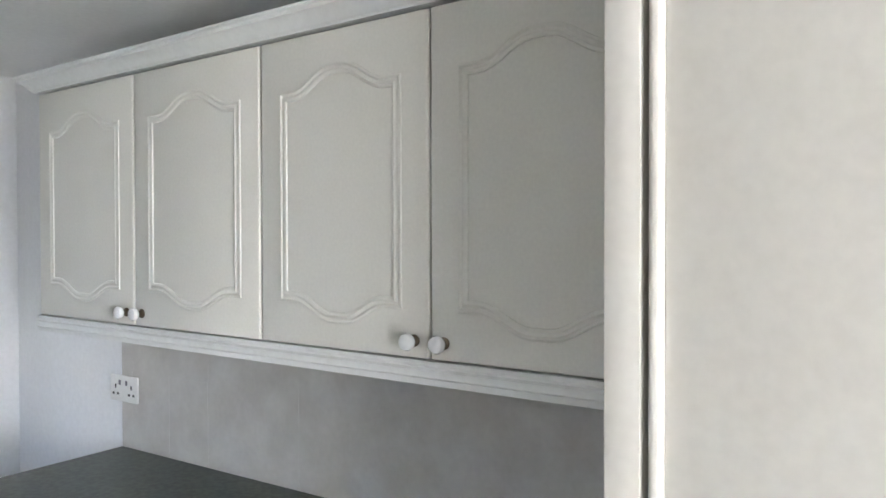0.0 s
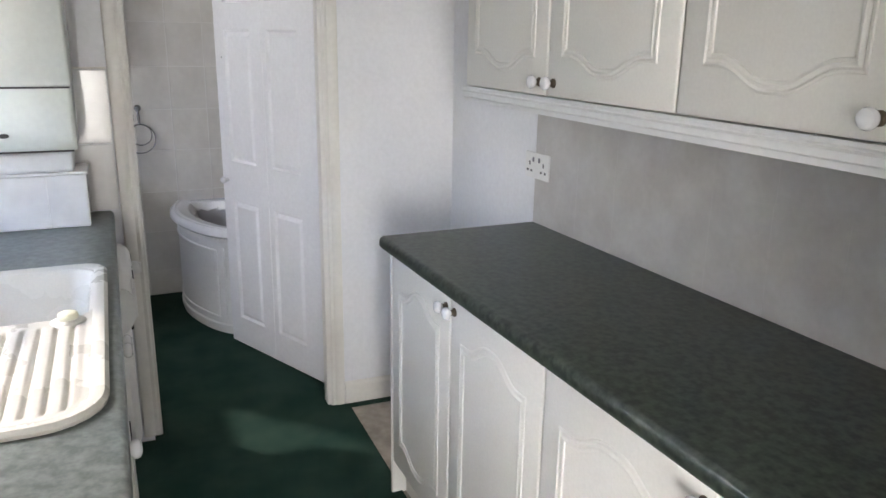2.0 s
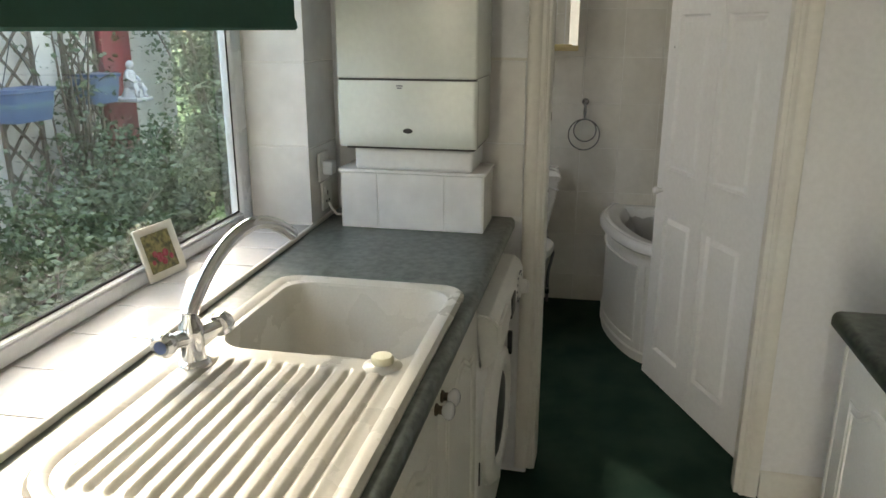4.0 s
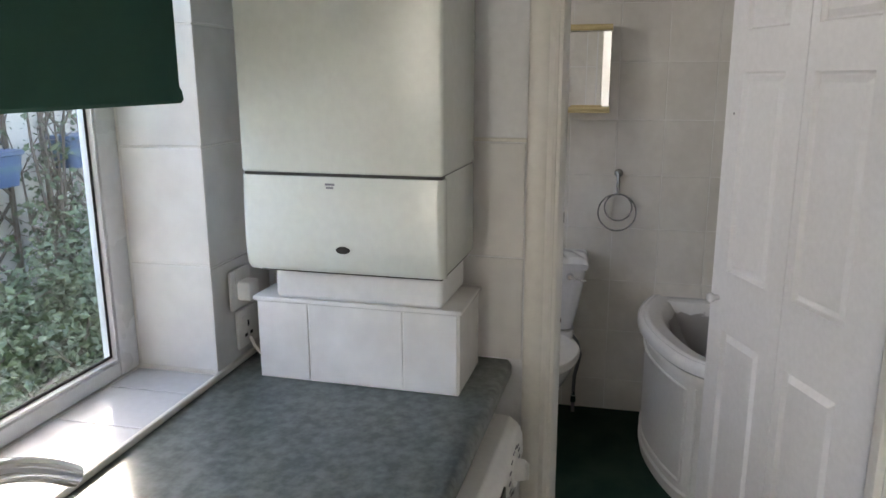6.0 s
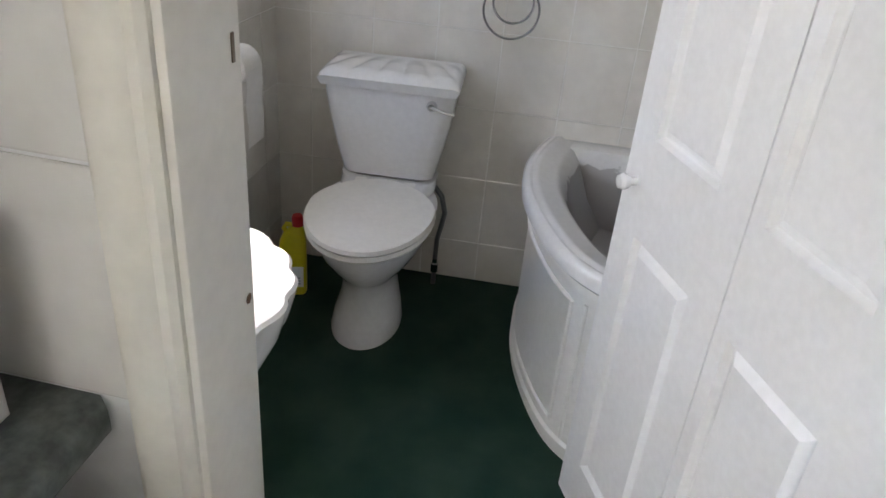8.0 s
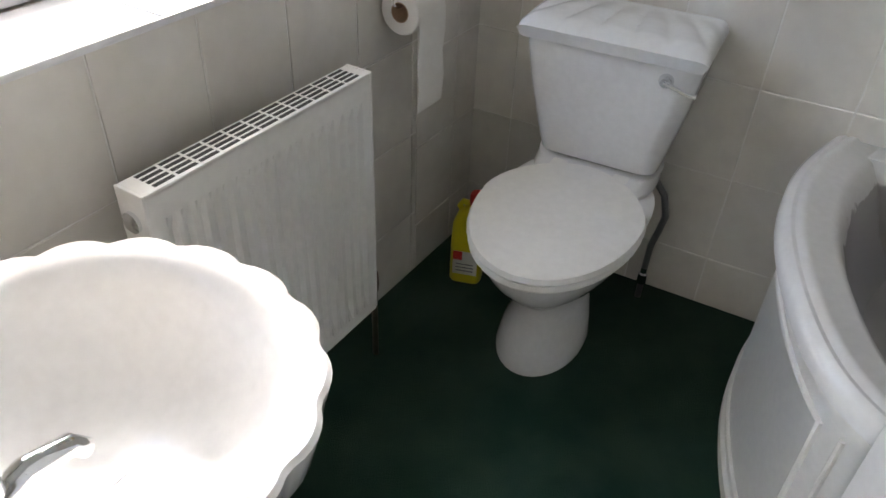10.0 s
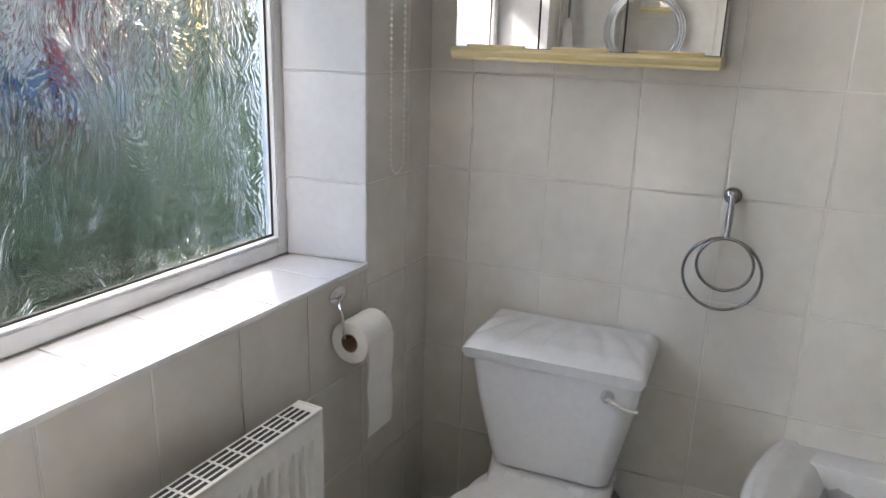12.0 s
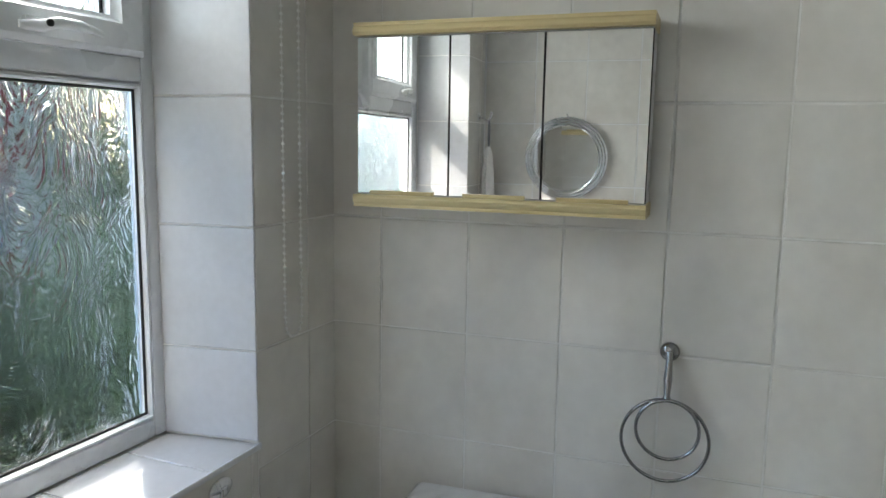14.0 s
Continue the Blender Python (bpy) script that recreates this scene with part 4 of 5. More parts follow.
LW, LH, LT = 0.374, 1.905, 0.035


def door_leaf(x0, x1, p0, p1):
    """A moulded leaf from x0 to x1 along the door, with three fielded panels between p0 and p1."""
    bm = box(x0, -LT, 0, x1, 0.0, LH)
    rows = ((0.140, 0.735), (0.925, 1.520), (1.635, 1.802))
    for x in (p0, p1):
        bmesh.ops.bisect_plane(bm, geom=bm.verts[:] + bm.edges[:] + bm.faces[:], plane_co=(x, 0, 0), plane_no=(1, 0, 0))
    for z in [q for r in rows for q in r]:
        bmesh.ops.bisect_plane(bm, geom=bm.verts[:] + bm.edges[:] + bm.faces[:], plane_co=(0, 0, z), plane_no=(0, 0, 1))
    bmesh.ops.recalc_face_normals(bm, faces=bm.faces)
    sel = []
    for f in bm.faces:
        c = f.calc_center_median()
        if abs(f.normal.y) > 0.9 and p0 < c.x < p1 and any(a < c.z < b for a, b in rows):
            sel.append(f)
    bmesh.ops.inset_individual(bm, faces=sel, thickness=0.007, depth=-0.011)
    bmesh.ops.inset_individual(bm, faces=sel, thickness=0.003, depth=-0.003)
    bmesh.ops.inset_individual(bm, faces=sel, thickness=0.005, depth=0.0)
    bmesh.ops.inset_individual(bm, faces=sel, thickness=0.024, depth=0.012)
    return bm


l1 = part("leaf", door_leaf(0.0, LW, 0.128, 0.342), M_DOOR, bd, smooth=False)
l2 = part("leaf", door_leaf(LW + 0.004, 0.748, 0.462, 0.668), M_DOOR, bd, smooth=False)
part("knob", lathe([(0.008, 0), (0.008, 0.012), (0.014, 0.020), (0.016, 0.028), (0.012, 0.036), (0.004, 0.038)], sides=18, m=pose(0.702, 0.0, 0.832, -90)), M_CERAMIC, l2, "small white round knob")
part("screw_mark", lathe([(0.004, 0), (0.003, 0.001)], sides=10, m=pose(0.70, 0.0, 1.40, -90)), M_GREY, l2)
for z in (0.25, 0.95, 1.65):
    part("hinge", box(LW - 0.012, -LT - 0.003, z, LW + 0.016, -LT + 0.001, z + 0.06, 0.001), M_CHROME, l1)
part("pivot_plate", box(0.0, -LT + 0.006, LH, 0.05, -0.006, LH + 0.006), M_CHROME, l1)

# ---------- bathroom ----------
wc = thing("toilet", "white close-coupled toilet with a shell-fluted cistern lid", "toilet", pose(-4.118, 0.532, 0, 0, 0, 5.0))


def egg(x0, x1, hw, z, n=36, back=0.75, wide=0.42):
    """A ring like a toilet seat: round at x1, squarer at x0, half width hw."""
    out = []
    xm = x0 + (x1 - x0) * wide
    for k in range(n):
        a = 2 * math.pi * k / n
        c, s = math.cos(a), math.sin(a)
        if c >= 0:
            out.append((xm + (x1 - xm) * c, hw * s, z))
        else:
            e = back
            out.append((xm - (xm - x0) * abs(c) ** e, hw * (abs(s) ** e if s >= 0 else -abs(s) ** e), z))
    return out


bm = loft([*[[(x, y - 0.018, z) for x, y, z in r] for r in (egg(0.20, 0.490, 0.108, 0.0), egg(0.20, 0.488, 0.109, 0.012), egg(0.19, 0.470, 0.100, 0.06), egg(0.17, 0.445, 0.083, 0.12), egg(0.15, 0.455, 0.082, 0.18))], egg(0.12, 0.505, 0.100, 0.235), egg(0.10, 0.570, 0.135, 0.29), egg(0.09, 0.620, 0.160, 0.345), egg(0.09, 0.645, 0.172, 0.385), egg(0.09, 0.648, 0.174, 0.398)])
pan = part("pan", bm, M_CERAMIC, wc)
bm = loft([egg(0.05, 0.30, 0.10, 0.25), egg(0.03, 0.30, 0.14, 0.36), egg(0.02, 0.30, 0.15, 0.408), egg(0.02, 0.25, 0.15, 0.43)])
part("cistern_shelf", bm, M_CERAMIC, wc)
part("fixing_hole", lathe([(0.006, 0), (0.005, 0.002)], sides=10, m=pose(0.345, 0.0745, 0.040, -90)), M_BLACK, pan)
bm = loft([egg(0.20, 0.655, 0.176, 0.400, back=1.12), egg(0.197, 0.662, 0.181, 0.408, back=1.12), egg(0.20, 0.658, 0.178, 0.418, back=1.12)])
part("seat", bm, M_PLASTIC, wc)
bm = loft([egg(0.20, 0.660, 0.180, 0.4205, back=1.12), egg(0.197, 0.665, 0.184, 0.428, back=1.12), egg(0.20, 0.660, 0.179, 0.438, back=1.12), egg(0.23, 0.625, 0.150, 0.4425, back=1.12), egg(0.30, 0.55, 0.09, 0.443)])
lid = part("lid", bm, M_PLASTIC, wc, "closed white plastic seat lid")
for s in (-1, 1):
    part("hinge", box(0.185, s * 0.075 - 0.02, 0.408, 0.222, s * 0.075 + 0.02, 0.432, 0.006), M_PLASTIC, lid)


def cis(z, hw, x1, r=0.04):
    return rounded(0.012, -hw, x1, hw, [r, 0.012, 0.012, r], z, seg=5)


bm = loft([cis(0.432, 0.130, 0.170), cis(0.440, 0.142, 0.180), cis(0.50, 0.156, 0.190), cis(0.62, 0.181, 0.207), cis(0.70, 0.192, 0.215), cis(0.722, 0.193, 0.216)])
cist = part("cistern", bm, M_CERAMIC, wc)
# lid of the cistern with fanned flutes
bm = bmesh.new()
nu, nv = 72, 16
g = []
for i in range(nu + 1):
    row = []
    y = -0.204 + 0.408 * i / nu
    for j in range(nv + 1):
        v = j / nv
        x = 0.008 + 0.226 * v
        fan = y / (0.55 + 0.45 * v) / 0.204
        fl_ = abs(math.sin(math.pi * 4.0 * (fan + 1) * 0.5 * 1.25)) ** 0.7
        side = min(1.0, (0.204 - abs(y)) / 0.028)
        fr = min(1.0, (0.234 - x) / 0.045)
        dome = 0.024 * math.sqrt(max(0, 1 - (1 - side) ** 2)) * (0.35 + 0.65 * math.sqrt(max(0, 1 - (1 - fr) ** 2)))
        fade = min(1.0, max(0.0, (v - 0.10) / 0.35)) * side
        yy = y * (1 + 0.012 * (v - 0.5))
        row.append(bm.verts.new((x + 0.0012 * fl_ * (v > 0.95), yy, 0.742 + dome + 0.0075 * fl_ * fade * min(1.0, (1.0 - v) / 0.12))))
    g.append(row)
for i in range(nu):
    for j in range(nv):
        bm.faces.new((g[i][j], g[i + 1][j], g[i + 1][j + 1], g[i][j + 1]))
edge = [g[i][0] for i in range(nu + 1)] + [g[nu][j] for j in range(1, nv + 1)] + [g[i][nv] for i in range(nu - 1, -1, -1)] + [g[0][j] for j in range(nv - 1, 0, -1)]
low = [bm.verts.new((0.02 + (v.co.x - 0.02) * 0.95 if v.co.x > 0.02 else v.co.x, v.co.y * 0.955, 0.7215)) for v in edge]
for k in range(len(edge)):
    bm.faces.new((edge[k], low[k], low[(k + 1) % len(edge)], edge[(k + 1) % len(edge)]))
bm.faces.new(low)
part("cistern_lid", bm, M_CERAMIC, wc, "white fluted shell cistern lid")
lev = part("flush_lever", lathe([(0.016, 0), (0.016, 0.006), (0.011, 0.012), (0.010, 0.018)], sides=18, m=pose(0.212, 0.128, 0.690, 0, 90, 0)), M_CHROME, wc, "chrome flush lever")
part("lever_arm", tube([(0.226, 0.128, 0.690), (0.236, 0.150, 0.687), (0.240, 0.180, 0.680), (0.238, 0.196, 0.679)], [0.006, 0.0045, 0.004, 0.0055], sides=10), M_CHROME, lev)
hose = tube([(0.10, 0.110, 0.44), (0.10, 0.125, 0.41), (0.105, 0.168, 0.36), (0.10, 0.182, 0.30), (0.08, 0.172, 0.24), (0.06, 0.160, 0.18), (0.055, 0.158, 0.12), (0.055, 0.158, 0.0)], 0.0085)
part("supply_hose", hose, M_HOSE, wc, "grey braided supply hose")
part("stop_valve", lathe([(0.013, 0), (0.013, 0.03), (0.009, 0.034), (0.009, 0.05)], sides=12, m=pose(0.055, 0.158, 0.05)), M_CHROME, wc)

bt = thing("bleach_bottle", "yellow plastic cleaner bottle with a red cap behind the toilet", "bottle", pose(-3.875, 0.262, 0, 0, 0, 20) @ Matrix.Diagonal((1.05, 1.05, 1.1, 1)))
bm = loft([rounded(-0.026, -0.038, 0.026, 0.038, 0.016, 0.0, 4), rounded(-0.030, -0.042, 0.030, 0.042, 0.018, 0.008, 4), rounded(-0.030, -0.042, 0.030, 0.042, 0.018, 0.12, 4), rounded(-0.028, -0.040, 0.028, 0.040, 0.018, 0.17, 4), rounded(-0.022, -0.026, 0.022, 0.036, 0.016, 0.205, 4), rounded(-0.014, 0.002, 0.014, 0.030, 0.0135, 0.225, 4)])
part("body", bm, M_YELLOW, bt)
part("handle", tube([(0, -0.016, 0.20), (0, -0.026, 0.215), (0, -0.018, 0.228), (0, 0.008, 0.224)], 0.008), M_YELLOW, bt)
part("cap", lathe([(0.018, 0), (0.018, 0.026), (0.015, 0.032), (0.006, 0.033)], sides=18, m=pose(0, 0.016, 0.225)), M_RED, bt, "red screw cap")
lb = part("paper_label", box(0.0302, -0.032, 0.03, 0.0308, 0.032, 0.10), M_PAPER, bt)
part("label_band", box(0.0309, -0.032, 0.074, 0.0313, -0.008, 0.10), M_RED, lb)
for k in range(3):
    part("label_bar", box(0.0309, -0.024, 0.040 + 0.010 * k, 0.0312, 0.022, 0.043 + 0.010 * k), M_GREY, lb)

# radiator
rad = thing("radiator", "white convector radiator below the bathroom window", "radiator")
RX0, RX1, RZ0, RZ1, RY = -3.462, -2.958, 0.185, 0.752, 0.262
bm = bmesh.new()
cols = 17
xs = []
pitch = (RX1 - RX0 - 0.04) / cols
for k in range(cols):
    c = RX0 + 0.02 + pitch * k
    xs += [(c, 0.0), (c + pitch * 0.16, 0.0), (c + pitch * 0.34, -0.010), (c + pitch * 0.66, -0.010), (c + pitch * 0.84, 0.0)]
xs = [(RX0, 0.0)] + xs + [(RX1, 0.0)]
zs = [(RZ0, 0), (RZ0 + 0.03, 0), (RZ0 + 0.06, 1), (RZ1 - 0.075, 1), (RZ1 - 0.045, 0), (RZ1, 0)]
gv = [[bm.verts.new((x, RY + d * q, z)) for x, d in xs] for z, q in zs]
for a, b in zip(gv, gv[1:]):
    for k in range(len(xs) - 1):
        bm.faces.new((a[k], a[k + 1], b[k + 1], b[k]))
part("front_panel", bm, M_PLASTIC, rad)
part("body", box(RX0 + 0.004, 0.206, RZ0 + 0.01, RX1 - 0.004, RY - 0.014, RZ1 - 0.02), M_PLASTIC, rad)
for x in (RX0 - 0.006, RX1):
    part("side_cover", box(x, 0.205, RZ0 + 0.004, x + 0.006, RY + 0.001, RZ1 + 0.006, 0.002), M_PLASTIC, rad)
grille = part("top_grille", box(RX0, 0.205, RZ1 - 0.004, RX1, RY, RZ1 + 0.005, 0.002), M_PLASTIC, rad)
for k in range(11):
    for j in range(4):
        x = RX0 + 0.022 + k * (RX1 - RX0 - 0.04) / 11
        part("slot", box(x, 0.211 + j * 0.0125, RZ1 + 0.0045, x + 0.036, 0.218 + j * 0.0125, RZ1 + 0.0058), M_BLACK, grille)
part("blanking_plug", lathe([(0.017, 0), (0.017, 0.006), (0.010, 0.010), (0.004, 0.0105)], sides=16, m=pose(RX1 + 0.006, 0.233, RZ1 - 0.045, 0, 90, 0)), M_CHROME, rad)
part("valve", lathe([(0.010, 0), (0.012, 0.02), (0.010, 0.05), (0.006, 0.052)], sides=14, m=pose(RX0 - 0.03, 0.235, RZ0 + 0.02)), M_BRASS, rad)
part("feed_pipe", tube([(RX0 - 0.03, 0.235, 0.0), (RX0 - 0.03, 0.235, RZ0 + 0.03), (RX0 - 0.01, 0.235, RZ0 + 0.045)], 0.0075), M_BRASS, rad)

# paper roll and its holder
ph = thing("toilet_roll_holder", "chrome wire toilet roll holder on the tiled wall", "roll holder")
part("wall_plate", lathe([(0.022, 0), (0.022, 0.004), (0.014, 0.010), (0.004, 0.011)], sides=20, m=pose(-3.700, 0.129, 0.880, -90) @ Matrix.Diagonal((1.4, 0.9, 1, 1))), M_CHROME, ph)
part("wire_arm", tube([(-3.700, 0.136, 0.880), (-3.665, 0.160, 0.872), (-3.655, 0.175, 0.855), (-3.655, 0.178, 0.808), (-3.665, 0.180, 0.802), (-3.80, 0.180, 0.802), (-3.806, 0.180, 0.812), (-3.806, 0.180, 0.826)], 0.003, sides=8), M_CHROME, ph)
pr = thing("toilet_roll", "half-used white toilet roll on the holder", "toilet roll")
R0, R1 = 0.021, 0.047
rx = pose(-3.772, 0.180, 0.790, 0, 90, 0)
part("paper", lathe([(R0, 0), (R1 - 0.002, 0), (R1, 0.002), (R1, 0.098), (R1 - 0.002, 0.1), (R0, 0.1), (R0, 0)], sides=36, m=rx, cap=False), M_PAPER, pr)
part("core", lathe([(R0 - 0.0002, -0.001), (R0 - 0.0002, 0.101), (R0 - 0.0016, 0.101), (R0 - 0.0016, -0.001), (R0 - 0.0002, -0.001)], sides=28, m=rx, cap=False), M_CARD, pr)
sheet = [(0.180 + R1 + 0.0006, 0.790), (0.180 + R1 + 0.001, 0.74), (0.180 + R1 - 0.004, 0.69), (0.180 + R1 + 0.001, 0.64), (0.180 + R1 - 0.003, 0.575)]
part("hanging_sheet", loft([[(-3.771, y, z), (-3.674, y, z), (-3.674, y + 0.0008, z), (-3.771, y + 0.0008, z)] for y, z in sheet]), M_PAPER, pr)

# basin on its pedestal
bs = thing("basin", "white scalloped shell basin on a pedestal", "basin", pose(-2.455, 0.522, 0))
NS = 120


def shell(sx, sy, cx, z, scal=0.0, lobes=17, zs=0.0):
    out = []
    for k in range(NS):
        a = 2 * math.pi * k / NS
        lobe = abs(math.sin(lobes * a / 2 + 0.3)) ** 0.7
        front = min(1.0, max(0.0, (math.cos(a) + 0.55) / 0.5))
        q = 1 + scal * (lobe - 0.6) * front
        x, y = cx + sx * q * math.cos(a), sy * q * math.sin(a)
        out.append((-max(x, 0.004), y, z + zs * lobe * front))
    return out


BZ = 0.80
CB = 0.235
bm = loft([shell(0.10, 0.093, 0.15, 0.58), shell(0.14, 0.143, 0.18, 0.63, 0.01), shell(0.175, 0.190, 0.205, 0.69, 0.02), shell(0.198, 0.215, CB, 0.745, 0.035), shell(0.207, 0.226, CB, BZ - 0.012, 0.045), shell(0.209, 0.228, CB, BZ - 0.004, 0.048, zs=0.002), shell(0.204, 0.223, CB, BZ, 0.048, zs=0.003), shell(0.186, 0.205, CB, BZ - 0.004, 0.030), shell(0.176, 0.196, CB, BZ - 0.010, 0.008), shell(0.166, 0.185, CB, BZ - 0.03), shell(0.142, 0.159, CB, BZ - 0.085), shell(0.095, 0.106, CB, BZ - 0.125), shell(0.032, 0.030, CB, BZ - 0.138)], cap0=False)
part("bowl", bm, M_CERAMIC, bs)
part("tap_ledge", box(-0.12, -0.215, BZ - 0.035, -0.004, 0.215, BZ + 0.001, 0.012, seg=3), M_CERAMIC, bs)
bm = loft([[(-0.135 + r * 0.95 * math.cos(a), r * math.sin(a), z) for a in np.linspace(0, 2 * math.pi, 28, endpoint=False)] for r, z in ((0.105, 0.0), (0.10, 0.02), (0.08, 0.10), (0.072, 0.35), (0.085, 0.52), (0.115, 0.62))])
part("pedestal", bm, M_CERAMIC, bs)
part("overflow_slot", box(-0.235, -0.010, BZ - 0.1385, -0.215, 0.010, BZ - 0.1365), M_CHROME, bs)
for sy in (-0.085, 0.085):
    tp = part("basin_tap", lathe([(0.022, 0), (0.020, 0.006), (0.014, 0.012), (0.013, 0.045), (0.018, 0.05), (0.019, 0.075), (0.012, 0.085)], sides=18, m=pose(-0.095, sy, BZ)), M_CHROME, bs)
    part("spout", tube([(-0.10, sy, BZ + 0.035), (-0.13, sy, BZ + 0.044), (-0.165, sy, BZ + 0.036), (-0.175, sy, BZ + 0.022)], [0.011, 0.011, 0.010, 0.009]), M_CHROME, tp)

# round mirror, towel hook
rm = thing("round_mirror", "round wall mirror with a ribbed chrome frame", "mirror", pose(-2.4650, 0.46, 1.447, 0, -93.5, 0))
part("glass", lathe([(0.126, 0), (0.126, 0.008), (0.05, 0.0081)], sides=48), M_MIRROR, rm)
ringp = []
for k in range(49):
    a = 2 * math.pi * k / 48
    ringp.append((math.cos(a), math.sin(a)))
for r in (0.132, 0.143, 0.154):
    part("frame_ring", tube([(r * c, r * s, 0.010 + (0.154 - r) * 0.3) for c, s in ringp[:-1]], 0.0068, closed=True, sides=10), M_CHROME, rm)
part("hanger", tube([(0.156, 0, 0.004), (0.172, 0, 0.005)], 0.003), M_CHROME, rm)
hk = thing("towel_hook", "chrome hook on the wall beside the basin", "hook")
part("plate", lathe([(0.016, 0), (0.014, 0.006), (0.004, 0.007)], sides=16, m=pose(-2.56, 0.129, 1.60, -90)), M_CHROME, hk)
part("arm", tube([(-2.56, 0.134, 1.60), (-2.56, 0.165, 1.585), (-2.56, 0.178, 1.60), (-2.56, 0.180, 1.62)], 0.005), M_CHROME, hk)
tw = thing("hand_towel", "white hand towel hanging by a loop on a hook", "towel")
rings = []
for z, w, d in ((1.488, 0.008, 0.006), (1.462, 0.024, 0.014), (1.40, 0.034, 0.020), (1.30, 0.042, 0.024), (1.20, 0.046, 0.026)):
    rings.append([(-2.56 + w * (1 + 0.18 * math.sin(5 * a)) * math.cos(a), 0.170 + d * (1 + 0.2 * math.sin(4 * a + 1)) * math.sin(a), z) for a in np.linspace(0, 2 * math.pi, 40, endpoint=False)])
part("cloth", loft(rings), M_PAPER, tw)
part("loop", tube([(-2.56 + 0.012 * math.sin(a), 0.172, 1.537 + 0.052 * math.cos(a)) for a in np.linspace(0, 2 * math.pi, 20, endpoint=False)], 0.0028, closed=True, sides=8), M_GREY, tw, "dark hanging loop")

# mirror cabinet, towel ring and extractor on the far wall
mc = thing("mirror_cabinet", "pine-trimmed bathroom cabinet with three mirror doors", "cabinet", END)
CX, CY0, CY1, CZ0, CZ1 = -4.119, 0.229, 0.797, 1.372, 1.726
part("carcass", box(CX, CY0 + 0.004, CZ0 + 0.02, -4.028, CY1 - 0.004, CZ1 - 0.02), M_CABW, mc)
tr = [(-4.1185, 0), (-4.008, 0), (-4.004, 0.006), (-4.006, 0.014), (-4.010, 0.018), (-4.008, 0.024), (-4.1185, 0.024)]
part("top_rail", loft([[(x, y, CZ1 - 0.022 + z) for x, z in tr] for y in (CY0, CY1)]), M_PINE, mc, "yellow pine top rail")
part("bottom_rail", loft([[(x, y, CZ0 + 0.024 - z) for x, z in tr] for y in (CY0, CY1)]), M_PINE, mc, "yellow pine bottom rail")
ys = [CY0 + 0.002, 0.425, 0.606, CY1 - 0.002]
for k, (a, b) in enumerate(zip(ys, ys[1:])):
    dr = part("mirror_door", box(-4.026, a + 0.002, CZ0 + 0.027, -4.021, b - 0.002, CZ1 - 0.026), M_MIRROR, mc, smooth=False)
    part("door_backing", box(-4.028, a, CZ0 + 0.026, -4.0265, b, CZ1 - 0.025), M_BLACK, dr)
    part("finger_pull", box(-4.024, a + 0.03, CZ0 + 0.024, -4.016, b - 0.03, CZ0 + 0.032, 0.001), M_PINE, dr)
rg = thing("towel_ring", "chrome towel holder with two hanging rings", "towel ring", END)
RYY, RZZ = 0.848, 1.110
part("wall_plate", lathe([(0.019, 0), (0.018, 0.004), (0.012, 0.009), (0.004, 0.010)], sides=18, m=pose(-4.119, RYY, RZZ, 0, 90, 0)), M_CHROMED, rg)
part("arm", tube([(-4.112, RYY, RZZ), (-4.105, RYY, RZZ - 0.015), (-4.100, RYY, RZZ - 0.05), (-4.096, RYY, RZZ - 0.080), (-4.094, RYY, RZZ - 0.092)], [0.008, 0.0065, 0.0085, 0.006, 0.010], sides=12), M_CHROMED, rg)
for r, dy in ((0.081, 0.0), (0.058, 0.004)):
    part("ring", tube([(-4.092 + 0.004 * (r < 0.07), RYY + dy + r * math.sin(a), RZZ - 0.088 - r + r * math.cos(a)) for a in np.linspace(0, 2 * math.pi, 48, endpoint=False)], 0.0034, closed=True, sides=10), M_CHROMED, rg)
ef = thing("extractor_fan", "extractor vent on the wall wrapped in clear plastic film", "extractor fan", END)
part("vent_box", box(-4.119, 0.42, 1.985, -4.100, 0.57, 2.135, 0.004), M_PLASTIC, ef)
for k in range(6):
    part("louvre", box(-4.101, 0.435, 2.000 + k * 0.021, -4.096, 0.555, 2.010 + k * 0.021, 0.001), M_GREY, ef)
bm = bmesh.new()
random.seed(5)
bmesh.ops.create_icosphere(bm, subdivisions=4, radius=1.0)
for v in bm.verts:
    q = noise.noise(v.co * 2.2) * 0.25 + noise.noise(v.co * 6) * 0.10
    v.co = Vector((-4.117 + max(0, v.co.x) * 0.035 * (1 + q), 0.497 + v.co.y * 0.150 * (1 + q), 2.03 + v.co.z * 0.135 * (1 + q)))
fm = part("plastic_film", bm, M_CLEARPL, ef, "crumpled clear plastic film")
fm.visible_shadow = False
for a, b, c in (((0.46, 1.99), (0.47, 1.95), (0.44, 1.90)), ((0.50, 1.97), (0.46, 1.945), (0.43, 1.925)), ((0.56, 1.97), (0.555, 1.94), (0.57, 1.91))):
    part("loose_wire", tube([(-4.082, *a), (-4.078, *b), (-4.080, *c)], 0.0015, sides=6), M_BLACK, ef)

# corner bath
ctrl = [(-4.165, 1.012), (-4.02, 0.978), (-3.88, 0.970), (-3.72, 0.990), (-3.55, 1.045), (-3.41, 1.115), (-3.33, 1.19), (-3.285, 1.28), (-3.262, 1.38), (-3.25, 1.52), (-3.245, 1.75), (-3.245, 2.055)]


